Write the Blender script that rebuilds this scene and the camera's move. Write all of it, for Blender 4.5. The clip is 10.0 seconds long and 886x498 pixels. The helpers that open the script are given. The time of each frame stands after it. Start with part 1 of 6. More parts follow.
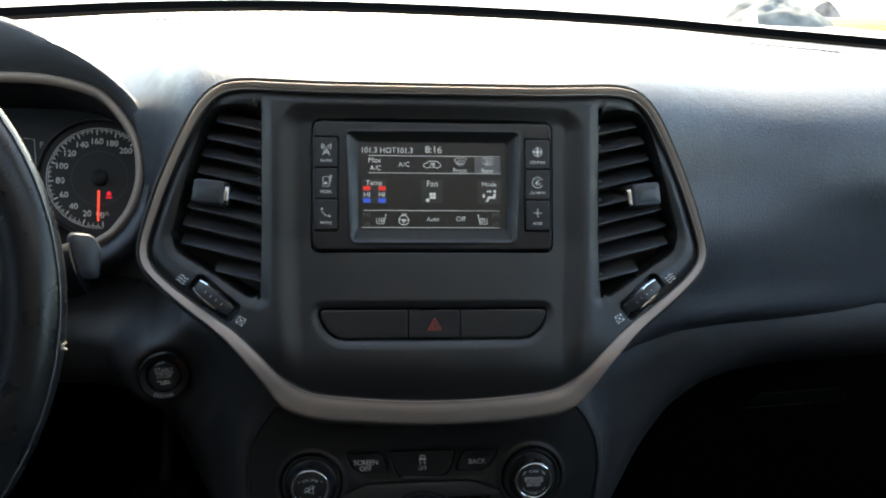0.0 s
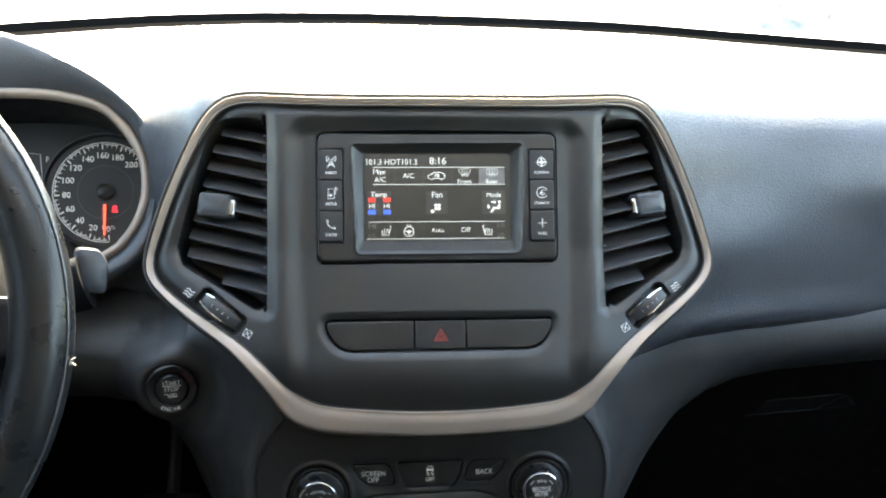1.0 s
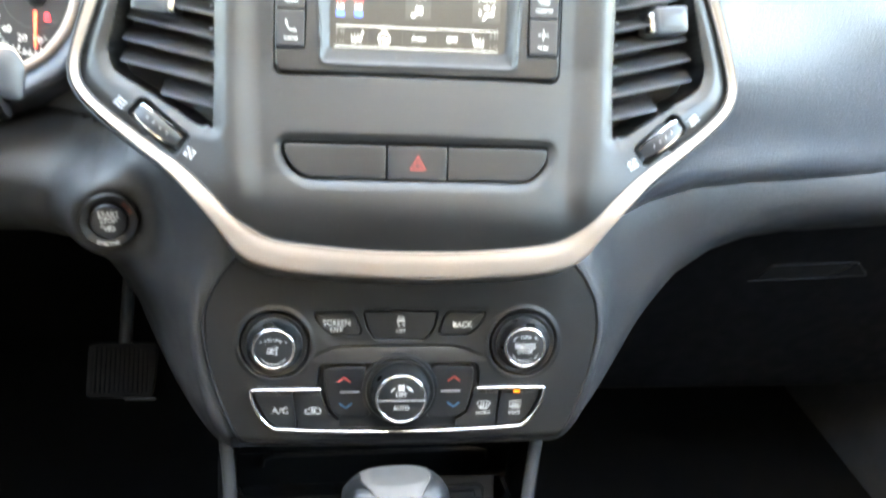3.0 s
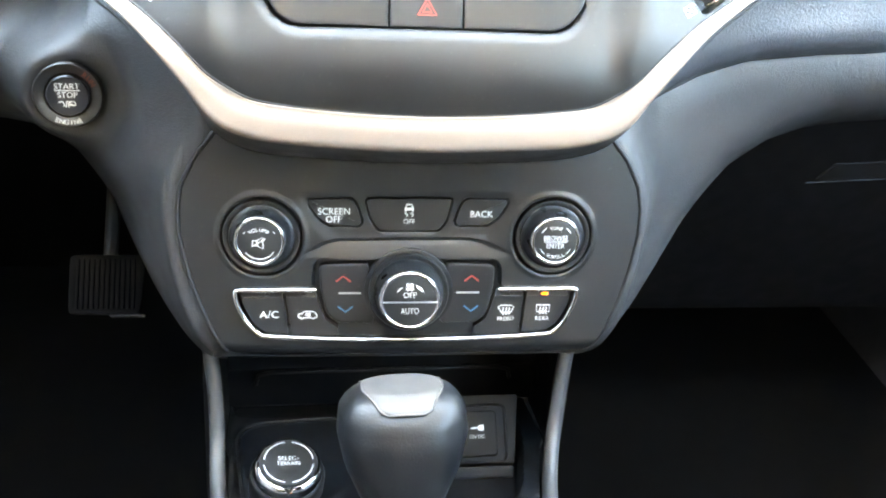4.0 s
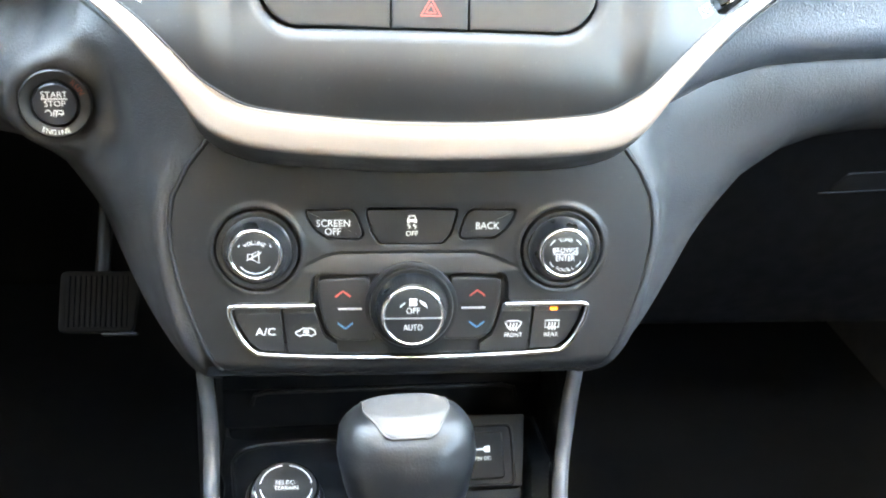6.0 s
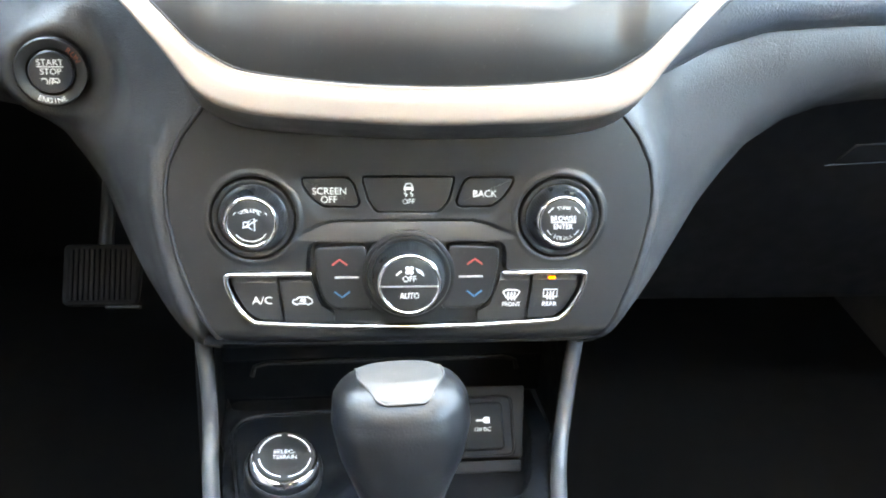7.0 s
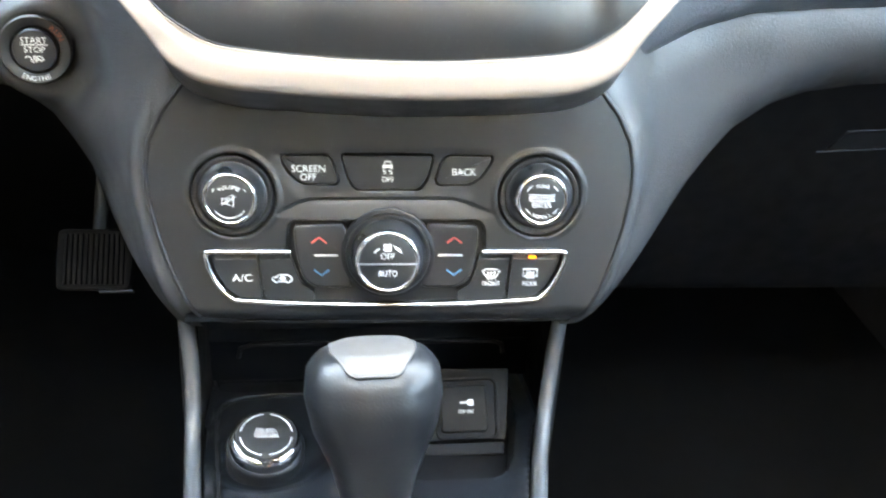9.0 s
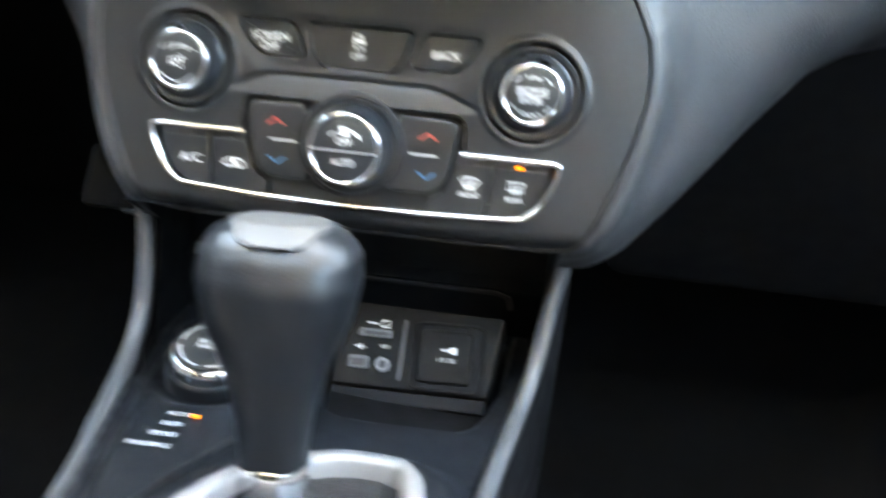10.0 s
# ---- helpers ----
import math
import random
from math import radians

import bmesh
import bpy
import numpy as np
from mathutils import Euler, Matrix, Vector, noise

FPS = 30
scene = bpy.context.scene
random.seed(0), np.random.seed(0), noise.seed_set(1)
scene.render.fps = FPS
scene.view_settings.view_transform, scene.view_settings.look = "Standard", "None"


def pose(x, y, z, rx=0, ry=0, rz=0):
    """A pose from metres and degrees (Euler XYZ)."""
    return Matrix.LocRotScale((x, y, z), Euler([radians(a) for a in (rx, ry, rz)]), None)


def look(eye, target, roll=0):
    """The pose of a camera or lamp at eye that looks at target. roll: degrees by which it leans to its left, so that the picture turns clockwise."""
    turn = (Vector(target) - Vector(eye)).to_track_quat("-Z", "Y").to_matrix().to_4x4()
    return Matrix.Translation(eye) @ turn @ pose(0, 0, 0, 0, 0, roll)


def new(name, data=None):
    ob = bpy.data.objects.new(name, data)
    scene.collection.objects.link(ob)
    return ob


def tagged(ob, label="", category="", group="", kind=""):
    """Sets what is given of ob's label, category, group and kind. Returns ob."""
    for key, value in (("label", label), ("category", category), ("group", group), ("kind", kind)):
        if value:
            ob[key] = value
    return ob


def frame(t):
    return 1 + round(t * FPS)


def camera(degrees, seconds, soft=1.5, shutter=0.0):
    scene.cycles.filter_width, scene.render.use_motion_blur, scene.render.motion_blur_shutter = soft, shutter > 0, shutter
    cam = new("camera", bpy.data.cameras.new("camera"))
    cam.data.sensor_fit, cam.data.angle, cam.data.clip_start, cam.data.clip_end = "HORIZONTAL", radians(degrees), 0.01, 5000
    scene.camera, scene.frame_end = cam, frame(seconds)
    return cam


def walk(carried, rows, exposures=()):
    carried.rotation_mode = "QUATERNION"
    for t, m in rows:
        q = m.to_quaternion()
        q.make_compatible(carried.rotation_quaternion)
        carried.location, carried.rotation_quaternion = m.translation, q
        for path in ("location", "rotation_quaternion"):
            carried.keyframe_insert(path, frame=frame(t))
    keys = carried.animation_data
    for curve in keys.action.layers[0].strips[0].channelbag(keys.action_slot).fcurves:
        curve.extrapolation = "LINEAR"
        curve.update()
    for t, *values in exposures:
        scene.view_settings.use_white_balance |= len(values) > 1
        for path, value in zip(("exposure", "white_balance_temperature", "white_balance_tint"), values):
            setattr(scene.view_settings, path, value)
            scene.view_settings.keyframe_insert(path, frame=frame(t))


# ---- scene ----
cam = camera(53.0, 10.0, soft=2.0, shutter=0.45)
PATH = [
    (0.0, -0.0881, -0.6251, 0.9756, 70.11, -2.95, -7.66),
    (0.5, -0.0903, -0.6257, 0.9773, 70.10, -3.13, -7.26),
    (1.0, -0.0890, -0.6258, 0.9780, 70.63, -2.28, -7.60),
    (1.5, -0.0852, -0.6180, 0.9684, 68.89, -2.31, -7.78),
    (2.0, -0.0818, -0.6149, 0.9641, 67.72, -2.86, -8.68),
    (2.5, -0.0781, -0.6011, 0.9482, 65.90, -3.25, -8.31),
    (2.8, -0.0745, -0.5789, 0.9279, 64.72, -4.00, -7.98),
    (3.0, -0.0713, -0.5525, 0.9094, 62.83, -4.64, -7.66),
    (3.2, -0.0643, -0.5295, 0.8860, 61.19, -3.71, -7.23),
    (4.3, -0.0528, -0.4879, 0.8241, 59.27, -4.06, -6.44),
    (4.5, -0.0521, -0.4883, 0.8241, 59.91, -3.82, -7.03),
    (5.0, -0.0541, -0.4784, 0.8213, 60.60, -3.85, -6.40),
    (5.2, -0.0577, -0.4709, 0.8230, 60.85, -4.16, -7.14),
    (6.3, -0.0502, -0.4698, 0.8111, 59.74, -3.67, -6.57),
    (6.5, -0.0469, -0.4703, 0.8102, 59.20, -3.74, -6.14),
    (7.0, -0.0448, -0.4719, 0.8060, 59.22, -3.42, -6.11),
    (7.5, -0.0463, -0.4710, 0.8034, 59.02, -3.62, -5.90),
    (8.0, -0.0513, -0.4686, 0.8020, 58.63, -4.16, -5.62),
    (8.5, -0.0545, -0.4721, 0.8079, 59.34, -4.39, -5.63),
    (9.0, -0.0253, -0.4806, 0.7964, 59.18, -3.28, -5.23),
    (9.2, -0.0079, -0.4903, 0.7937, 59.62, -5.07, -4.89),
    (9.4, 0.0232, -0.4839, 0.7970, 57.11, -6.01, -0.99),
    (9.5, 0.0230, -0.4884, 0.7749, 57.46, -5.20, 0.58),
    (9.6, 0.0360, -0.4902, 0.7454, 58.05, -5.12, 2.32),
    (9.7, 0.0340, -0.4799, 0.7362, 59.94, -5.75, 2.88),
    (9.8, 0.0356, -0.4778, 0.7295, 61.01, -5.29, 3.89),
    (9.9, 0.0509, -0.4649, 0.7182, 60.91, -4.75, 5.33),
    (10.0, 0.0744, -0.4480, 0.7018, 60.85, -4.79, 6.00),
]
EXPOSURES = [(0.0, 2.9, 7800, 4), (0.5, 3.9, 8000, 4), (1.0, 4.4, 8300, 4), (1.5, 4.8, 8500, 4), (2.0, 5.45, 8900, 5), (2.5, 5.7, 9200, 5), (3.0, 6.2, 9100, 5), (4.3, 6.85, 9100, 4), (9.0, 6.95, 9200, 4), (10.0, 6.6, 9000, 4)]
walk(cam, [(t, pose(x, y, z, rx, ry, rz)) for t, x, y, z, rx, ry, rz in PATH], EXPOSURES)

# ---- world, sun ----
SUN_ELEVATION, SUN_AZIMUTH = 46.0, 4.0    # degrees; azimuth to the right of straight ahead
world = bpy.data.worlds.new("world")
scene.world = world
world.use_nodes = True
nt = world.node_tree
sky = nt.nodes.new("ShaderNodeTexSky")
sky.sky_type = 'NISHITA'
sky.sun_disc = False
sky.sun_elevation = radians(SUN_ELEVATION)
sky.sun_rotation = radians(SUN_AZIMUTH)
nt.links.new(sky.outputs[0], nt.nodes["Background"].inputs[0])
nt.nodes["Background"].inputs[1].default_value = 0.15

sun_data = bpy.data.lights.new("sun", 'SUN')
sun_data.energy, sun_data.angle, sun_data.color = 4.0, radians(0.5), (1.0, 0.95, 0.88)
sun = new("sun", sun_data)
_e, _a = radians(SUN_ELEVATION), radians(SUN_AZIMUTH)
_to = Vector((math.sin(_a) * math.cos(_e), math.cos(_a) * math.cos(_e), math.sin(_e)))
sun.matrix_world = look(_to * 30, (0, 0, 0))


# ---- materials ----
def material(name, base, rough=0.5, metal=0.0, mottle=0.12, mottle_scale=9.0, grain=0.0, grain_scale=900.0,
             grain_kind="noise", rough_var=0.08, coat=0.0, spec=0.5, dust=0.0):
    """A plastic, leather or metal surface: base colour with a broad mottle, fine grain as bump, and uneven gloss."""
    m = bpy.data.materials.new(name)
    m.use_nodes = True
    n, l = m.node_tree.nodes, m.node_tree.links
    b = n["Principled BSDF"]
    tc = n.new("ShaderNodeTexCoord")
    big = n.new("ShaderNodeTexNoise")
    big.inputs["Scale"].default_value, big.inputs["Detail"].default_value = mottle_scale, 5
    l.new(tc.outputs["Object"], big.inputs["Vector"])
    ramp = n.new("ShaderNodeMapRange")
    ramp.inputs["From Min"].default_value, ramp.inputs["From Max"].default_value = 0.3, 0.7
    ramp.inputs["To Min"].default_value, ramp.inputs["To Max"].default_value = 1 - mottle, 1 + mottle
    l.new(big.outputs["Fac"], ramp.inputs["Value"])
    mul = n.new("ShaderNodeVectorMath")
    mul.operation = 'SCALE'
    mul.inputs[0].default_value = base[:3]
    l.new(ramp.outputs[0], mul.inputs["Scale"])
    colour = mul.outputs[0]
    if dust > 0:
        dn = n.new("ShaderNodeTexNoise")
        dn.inputs["Scale"].default_value, dn.inputs["Detail"].default_value = 380.0, 2
        l.new(tc.outputs["Object"], dn.inputs["Vector"])
        dr = n.new("ShaderNodeMapRange")
        dr.inputs["From Min"].default_value, dr.inputs["From Max"].default_value = 0.66, 0.74
        dr.inputs["To Max"].default_value = dust
        l.new(dn.outputs["Fac"], dr.inputs["Value"])
        mx = n.new("ShaderNodeMixRGB")
        mx.inputs[2].default_value = (0.32, 0.30, 0.27, 1)
        l.new(dr.outputs[0], mx.inputs[0])
        l.new(colour, mx.inputs[1])
        colour = mx.outputs[0]
    l.new(colour, b.inputs["Base Color"])
    rr = n.new("ShaderNodeMapRange")
    rr.inputs["From Min"].default_value, rr.inputs["From Max"].default_value = 0.3, 0.7
    rr.inputs["To Min"].default_value = max(0.02, rough - rough_var)
    rr.inputs["To Max"].default_value = min(1.0, rough + rough_var)
    mid = n.new("ShaderNodeTexNoise")
    mid.inputs["Scale"].default_value, mid.inputs["Detail"].default_value = mottle_scale * 6, 4
    l.new(tc.outputs["Object"], mid.inputs["Vector"])
    l.new(mid.outputs["Fac"], rr.inputs["Value"])
    l.new(rr.outputs[0], b.inputs["Roughness"])
    b.inputs["Metallic"].default_value = metal
    b.inputs["Coat Weight"].default_value = coat
    b.inputs["Specular IOR Level"].default_value = spec
    if grain > 0:
        if grain_kind == "leather":
            g = n.new("ShaderNodeTexVoronoi")
            g.feature = 'SMOOTH_F1'
            g.inputs["Scale"].default_value = grain_scale
            out = g.outputs["Distance"]
            warp = n.new("ShaderNodeTexNoise")
            warp.inputs["Scale"].default_value = grain_scale * 0.35
            l.new(tc.outputs["Object"], warp.inputs["Vector"])
            wm = n.new("ShaderNodeMixRGB")
            wm.blend_type = 'ADD'
            wm.inputs[0].default_value = 0.004
            l.new(tc.outputs["Object"], wm.inputs[1])
            l.new(warp.outputs["Color"], wm.inputs[2])
            l.new(wm.outputs[0], g.inputs["Vector"])
        else:
            g = n.new("ShaderNodeTexNoise")
            g.inputs["Scale"].default_value, g.inputs["Detail"].default_value = grain_scale, 3
            l.new(tc.outputs["Object"], g.inputs["Vector"])
            out = g.outputs["Fac"]
        bp = n.new("ShaderNodeBump")
        bp.inputs["Strength"].default_value = grain
        bp.inputs["Distance"].default_value = 0.0009
        l.new(out, bp.inputs["Height"])
        l.new(bp.outputs[0], b.inputs["Normal"])
    return m


def glowing(name, colour, strength):
    m = bpy.data.materials.new(name)
    m.use_nodes = True
    b = m.node_tree.nodes["Principled BSDF"]
    b.inputs["Base Color"].default_value = (*[c * 0.3 for c in colour], 1)
    b.inputs["Emission Color"].default_value = (*colour, 1)
    b.inputs["Emission Strength"].default_value = strength
    b.inputs["Roughness"].default_value = 0.4
    return m


def clear_glass(name, tint, gloss):
    """Thin window glass: clear, with a faint sheen."""
    m = bpy.data.materials.new(name)
    m.use_nodes = True
    n, l = m.node_tree.nodes, m.node_tree.links
    n.remove(n["Principled BSDF"])
    t = n.new("ShaderNodeBsdfTransparent")
    t.inputs[0].default_value = (*tint, 1)
    g = n.new("ShaderNodeBsdfGlossy")
    g.inputs["Roughness"].default_value = 0.02
    mx = n.new("ShaderNodeMixShader")
    mx.inputs[0].default_value = gloss
    l.new(t.outputs[0], mx.inputs[1])
    l.new(g.outputs[0], mx.inputs[2])
    l.new(mx.outputs[0], n["Material Output"].inputs[0])
    return m


PAD = material("dash_pad", (0.052, 0.056, 0.064), 0.42, grain=0.42, grain_scale=800, grain_kind="leather", mottle=0.10, dust=0.05)
LOWER = material("lower_dash", (0.037, 0.0375, 0.0387), 0.48, grain=0.36, grain_scale=1000, grain_kind="leather", mottle=0.12, dust=0.05)
FASCIA = material("fascia_plastic", (0.0142, 0.0138, 0.0134), 0.38, grain=0.18, grain_scale=2600, mottle=0.10, dust=0.04)
DARK = material("dark_plastic", (0.010, 0.010, 0.0105), 0.40, grain=0.12, grain_scale=2600, dust=0.05, spec=0.35)
# Lip under the trim: fascia plastic with veiling glare put into a lighter base.
GLARE_LIP = material("lip_glare_grey", (0.055, 0.0535, 0.0515), 0.42, grain=0.18, grain_scale=2600, mottle=0.10, dust=0.04)
SKIRT = material("knob_skirt", (0.020, 0.021, 0.023), 0.33, mottle=0.06, dust=0.03)
KEY = material("key_plastic", (0.0125, 0.0125, 0.013), 0.45, grain=0.10, grain_scale=3000, dust=0.04)
PIANO = material("bezel_black", (0.008, 0.008, 0.008), 0.38, mottle=0.05, dust=0.05)
BLADE = material("vent_blade", (0.038, 0.038, 0.040), 0.36, grain=0.06, grain_scale=2500, dust=0.05)
TRIM = material("satin_trim", (0.310, 0.246, 0.204), 0.42, metal=0.20, mottle=0.05, rough_var=0.05, grain=0.02, grain_scale=5000)
CHROME = material("chrome", (0.80, 0.80, 0.82), 0.09, metal=1.0, mottle=0.02, rough_var=0.04)
SATIN = material("satin_silver", (0.52, 0.52, 0.52), 0.42, metal=0.4, mottle=0.04)
GATE_SILVER = material("gate_silver", (0.18, 0.172, 0.168), 0.45, metal=0.3, mottle=0.05, dust=0.05)
RAIL = material("grey_rail", (0.060, 0.062, 0.065), 0.42, metal=0.2, grain=0.15, grain_scale=1500, dust=0.10)
LEATHER = material("knob_leather", (0.0068, 0.0075, 0.0087), 0.36, grain=0.12, grain_scale=900, grain_kind="leather", dust=0.03, spec=0.38)
RIM = material("wheel_leather", (0.0090, 0.0094, 0.0102), 0.30, grain=0.10, grain_scale=800, grain_kind="leather", dust=0.04, spec=0.35)
BOOT = material("boot_leather", (0.006, 0.006, 0.0063), 0.48, grain=0.5, grain_scale=600, grain_kind="leather")
THREAD = material("pale_thread", (0.55, 0.55, 0.53), 0.7)
CONSOLE = material("console_plate", (0.0068, 0.0077, 0.0092), 0.45, grain=0.14, grain_scale=2200, dust=0.04, spec=0.17)
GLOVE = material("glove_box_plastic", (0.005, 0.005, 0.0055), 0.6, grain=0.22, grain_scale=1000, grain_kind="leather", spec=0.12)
INSERT = material("satin_insert", (0.058, 0.054, 0.051), 0.58, metal=0.2, mottle=0.05, dust=0.05)
CAP = material("cap_plastic", (0.030, 0.032, 0.037), 0.38, mottle=0.06, dust=0.04)
FLAKE = material("pale_leather", (0.30, 0.28, 0.24), 0.8)
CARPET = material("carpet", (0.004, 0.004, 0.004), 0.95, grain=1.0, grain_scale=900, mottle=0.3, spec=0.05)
RUBBER = material("pedal_rubber", (0.0035, 0.0030, 0.0027), 0.8, grain=0.4, grain_scale=500, mottle=0.3, dust=0.06, spec=0.15)
LINING = material("cabin_lining", (0.60, 0.55, 0.48), 0.85, grain=0.3, grain_scale=900)
TAN = material("tan_bounce_wall", (0.50, 0.45, 0.40), 0.8, grain=0.3, grain_scale=700)
SEATCLOTH = material("cabin_trim", (0.055, 0.055, 0.058), 0.8, grain=0.3, grain_scale=700)
def backlit(name, colour, strength):
    """White print on a control, with a faint glow of its own."""
    m = material(name, colour, 0.55, mottle=0.04)
    b = m.node_tree.nodes["Principled BSDF"]
    b.inputs["Emission Color"].default_value = (*colour, 1)
    b.inputs["Emission Strength"].default_value = strength
    return m


# PRINT's glow also brightens plain print without a backlight, such as the vent marks.
PRINT = backlit("white_print", (0.62, 0.63, 0.64), 0.0055)
FIGURES = backlit("lit_figures", (0.66, 0.67, 0.68), 0.020)
PRINT_GREY = material("grey_print", (0.50, 0.50, 0.50), 0.55, mottle=0.04)
PRINT_RED = material("red_print", (0.50, 0.075, 0.06), 0.5, mottle=0.04)
PRINT_BLUE = material("blue_print", (0.06, 0.21, 0.38), 0.5, mottle=0.04)
PRINT_ORANGE = material("orange_print", (0.24, 0.06, 0.03), 0.5, mottle=0.04)
SOCKET_BLACK = material("socket_plastic", (0.0062, 0.0058, 0.0053), 0.5, grain=0.12, grain_scale=2600, dust=0.03, spec=0.08)
DIALFACE = material("dial_face", (0.010, 0.010, 0.011), 0.5, mottle=0.05)
LIT_WHITE = glowing("lit_white", (0.82, 0.92, 1.0), 0.055)
LIT_DIM = glowing("lit_dim", (0.22, 0.22, 0.22), 0.012)
LIT_RED = glowing("lit_red", (0.85, 0.04, 0.03), 0.09)
LIT_BLUE = glowing("lit_blue", (0.03, 0.12, 0.85), 0.09)
LIT_GREY = glowing("lit_grey", (0.26, 0.27, 0.29), 0.009)
LIT_BACK = glowing("lit_back", (0.030, 0.027, 0.022), 0.025)
LIT_PANEL = glowing("lit_panel", (0.075, 0.072, 0.066), 0.016)
LED_ORANGE = glowing("led_orange", (1.0, 0.22, 0.004), 0.06)
NEEDLE = glowing("needle_red", (1.0, 0.10, 0.06), 0.13)
WARN = glowing("warning_red", (1.0, 0.02, 0.05), 0.10)
GLASS = clear_glass("windscreen_glass", (0.93, 0.96, 0.95), 0.04)
FRIT = material("black_frit", (0.004, 0.004, 0.004), 0.6, spec=0.0)
GROUND = material("pale_ground", (0.46, 0.45, 0.42), 0.95, mottle=0.35, mottle_scale=0.6, grain=0.6, grain_scale=30)
GRASS = material("dry_grass", (0.10, 0.095, 0.022), 0.95, mottle=0.4, mottle_scale=2.0)
BRUSH = material("dry_brush", (0.24, 0.20, 0.18), 0.95, mottle=0.5, mottle_scale=3.0, grain=1.0, grain_scale=40)
STONE = material("grey_stone", (0.13, 0.132, 0.13), 0.9, mottle=0.4, mottle_scale=4.0, grain=1.0, grain_scale=60)


# ---- mesh builders: each gives (verts, faces) in the local frame of its thing ----
def smooth_loop(pts, n=6, closed=True):
    """Catmull-Rom through the points."""
    pts = [Vector((*p, 0)) if len(p) == 2 else Vector(p) for p in pts]
    out, m = [], len(pts)
    for i in range(m if closed else m - 1):
        p0, p1, p2, p3 = (pts[j % m] if closed else pts[min(max(j, 0), m - 1)] for j in (i - 1, i, i + 1, i + 2))
        for k in range(n):
            t = k / n
            out.append(0.5 * ((2 * p1) + (p2 - p0) * t + (2 * p0 - 5 * p1 + 4 * p2 - p3) * t * t + (3 * p1 - p0 - 3 * p2 + p3) * t ** 3))
    if not closed:
        out.append(pts[-1])
    return out


def mirrored(half):
    """A closed outline from its right half, listed from the top middle to the bottom middle."""
    left = [(-u, v) for u, v in reversed(half) if u > 1e-6]
    return list(half) + left


def rounded(pts, r, n=4):
    """A polygon with rounded corners."""
    out, m = [], len(pts)
    for i in range(m):
        p, a, b = Vector(pts[i][:2]), Vector(pts[i - 1][:2]), Vector(pts[(i + 1) % m][:2])
        da, db = (a - p), (b - p)
        ra = min(r, da.length * 0.48, db.length * 0.48)
        s, e = p + da.normalized() * ra, p + db.normalized() * ra
        for k in range(n + 1):
            t = k / n
            out.append(tuple(s * (1 - t) ** 2 + p * 2 * t * (1 - t) + e * t * t))
    return out


def rect(u0, v0, u1, v1, r=0.0, n=4):
    pts = [(u0, v0), (u1, v0), (u1, v1), (u0, v1)]
    return rounded(pts, r, n) if r > 0 else pts


def area2(pts):
    return 0.5 * sum(pts[i - 1][0] * pts[i][1] - pts[i][0] * pts[i - 1][1] for i in range(len(pts)))


def inset(pts, d):
    pts = [Vector((p[0], p[1])) for p in pts]
    sgn = 1 if area2(pts) > 0 else -1
    out, m = [], len(pts)
    for i in range(m):
        e1, e2 = pts[i] - pts[i - 1], pts[(i + 1) % m] - pts[i]
        if e1.length < 1e-9:
            e1 = e2
        if e2.length < 1e-9:
            e2 = e1
        n1, n2 = Vector((-e1.y, e1.x)).normalized(), Vector((-e2.y, e2.x)).normalized()
        nn = n1 + n2
        nn = nn.normalized() if nn.length > 1e-6 else n1
        out.append(pts[i] + nn * (sgn * d / max(0.5, nn.dot(n1))))
    return out


def shrunk(pts, d):
    """The outline drawn in by d; past a hair's width it shrinks about its middle, so that corners never cross."""
    if d < 0.0011:
        return inset(pts, d)
    lo = [min(p[i] for p in pts) for i in (0, 1)]
    hi = [max(p[i] for p in pts) for i in (0, 1)]
    c, k = [(lo[i] + hi[i]) / 2 for i in (0, 1)], [max(0.1, 1 - 2 * d / (hi[i] - lo[i])) for i in (0, 1)]
    return [Vector((c[0] + (p[0] - c[0]) * k[0], c[1] + (p[1] - c[1]) * k[1])) for p in pts]


def slab(outline, w0, w1, bevel=0.0006, lift=None, dome=0.0):
    """A plate of the outline from w0 to w1 with rounded upper edges. lift: height added as a function of (u, v)."""
    base = [Vector((p[0], p[1])) for p in outline]
    if area2(base) < 0:
        base.reverse()
    rings = [(base, w0), (base, w1 - bevel), (shrunk(base, bevel * 0.3), w1 - bevel * 0.3), (shrunk(base, bevel), w1)]
    rings.append((shrunk(base, bevel * 1.9), w1 + dome))
    if not dome:
        rings.append((shrunk(base, bevel * 2.6), w1))
    vs, fs, m = [], [], len(base)
    for loop, w in rings:
        for p in loop:
            vs.append((p.x, p.y, w + (lift(p.x, p.y) if lift else 0.0)))
    for r in range(len(rings) - 1):
        for i in range(m):
            j = (i + 1) % m
            fs.append((r * m + i, r * m + j, (r + 1) * m + j, (r + 1) * m + i))
    k = (len(rings) - 1) * m
    fs.append(tuple(range(k, k + m)))
    fs.append(tuple(reversed(range(m))))
    return vs, fs


def band(outer, inner, profile, wfun):
    """A closed ring between two outlines of equal count. profile: (share from inner to outer, height)."""
    vs, fs, m = [], [], len(outer)
    for s, h in profile:
        for o, i in zip(outer, inner):
            u, v = i[0] + (o[0] - i[0]) * s, i[1] + (o[1] - i[1]) * s
            vs.append((u, v, wfun(u, v) + h))
    for r in range(len(profile) - 1):
        for i in range(m):
            j = (i + 1) % m
            fs.append((r * m + i, (r + 1) * m + i, (r + 1) * m + j, r * m + j))
    return vs, fs


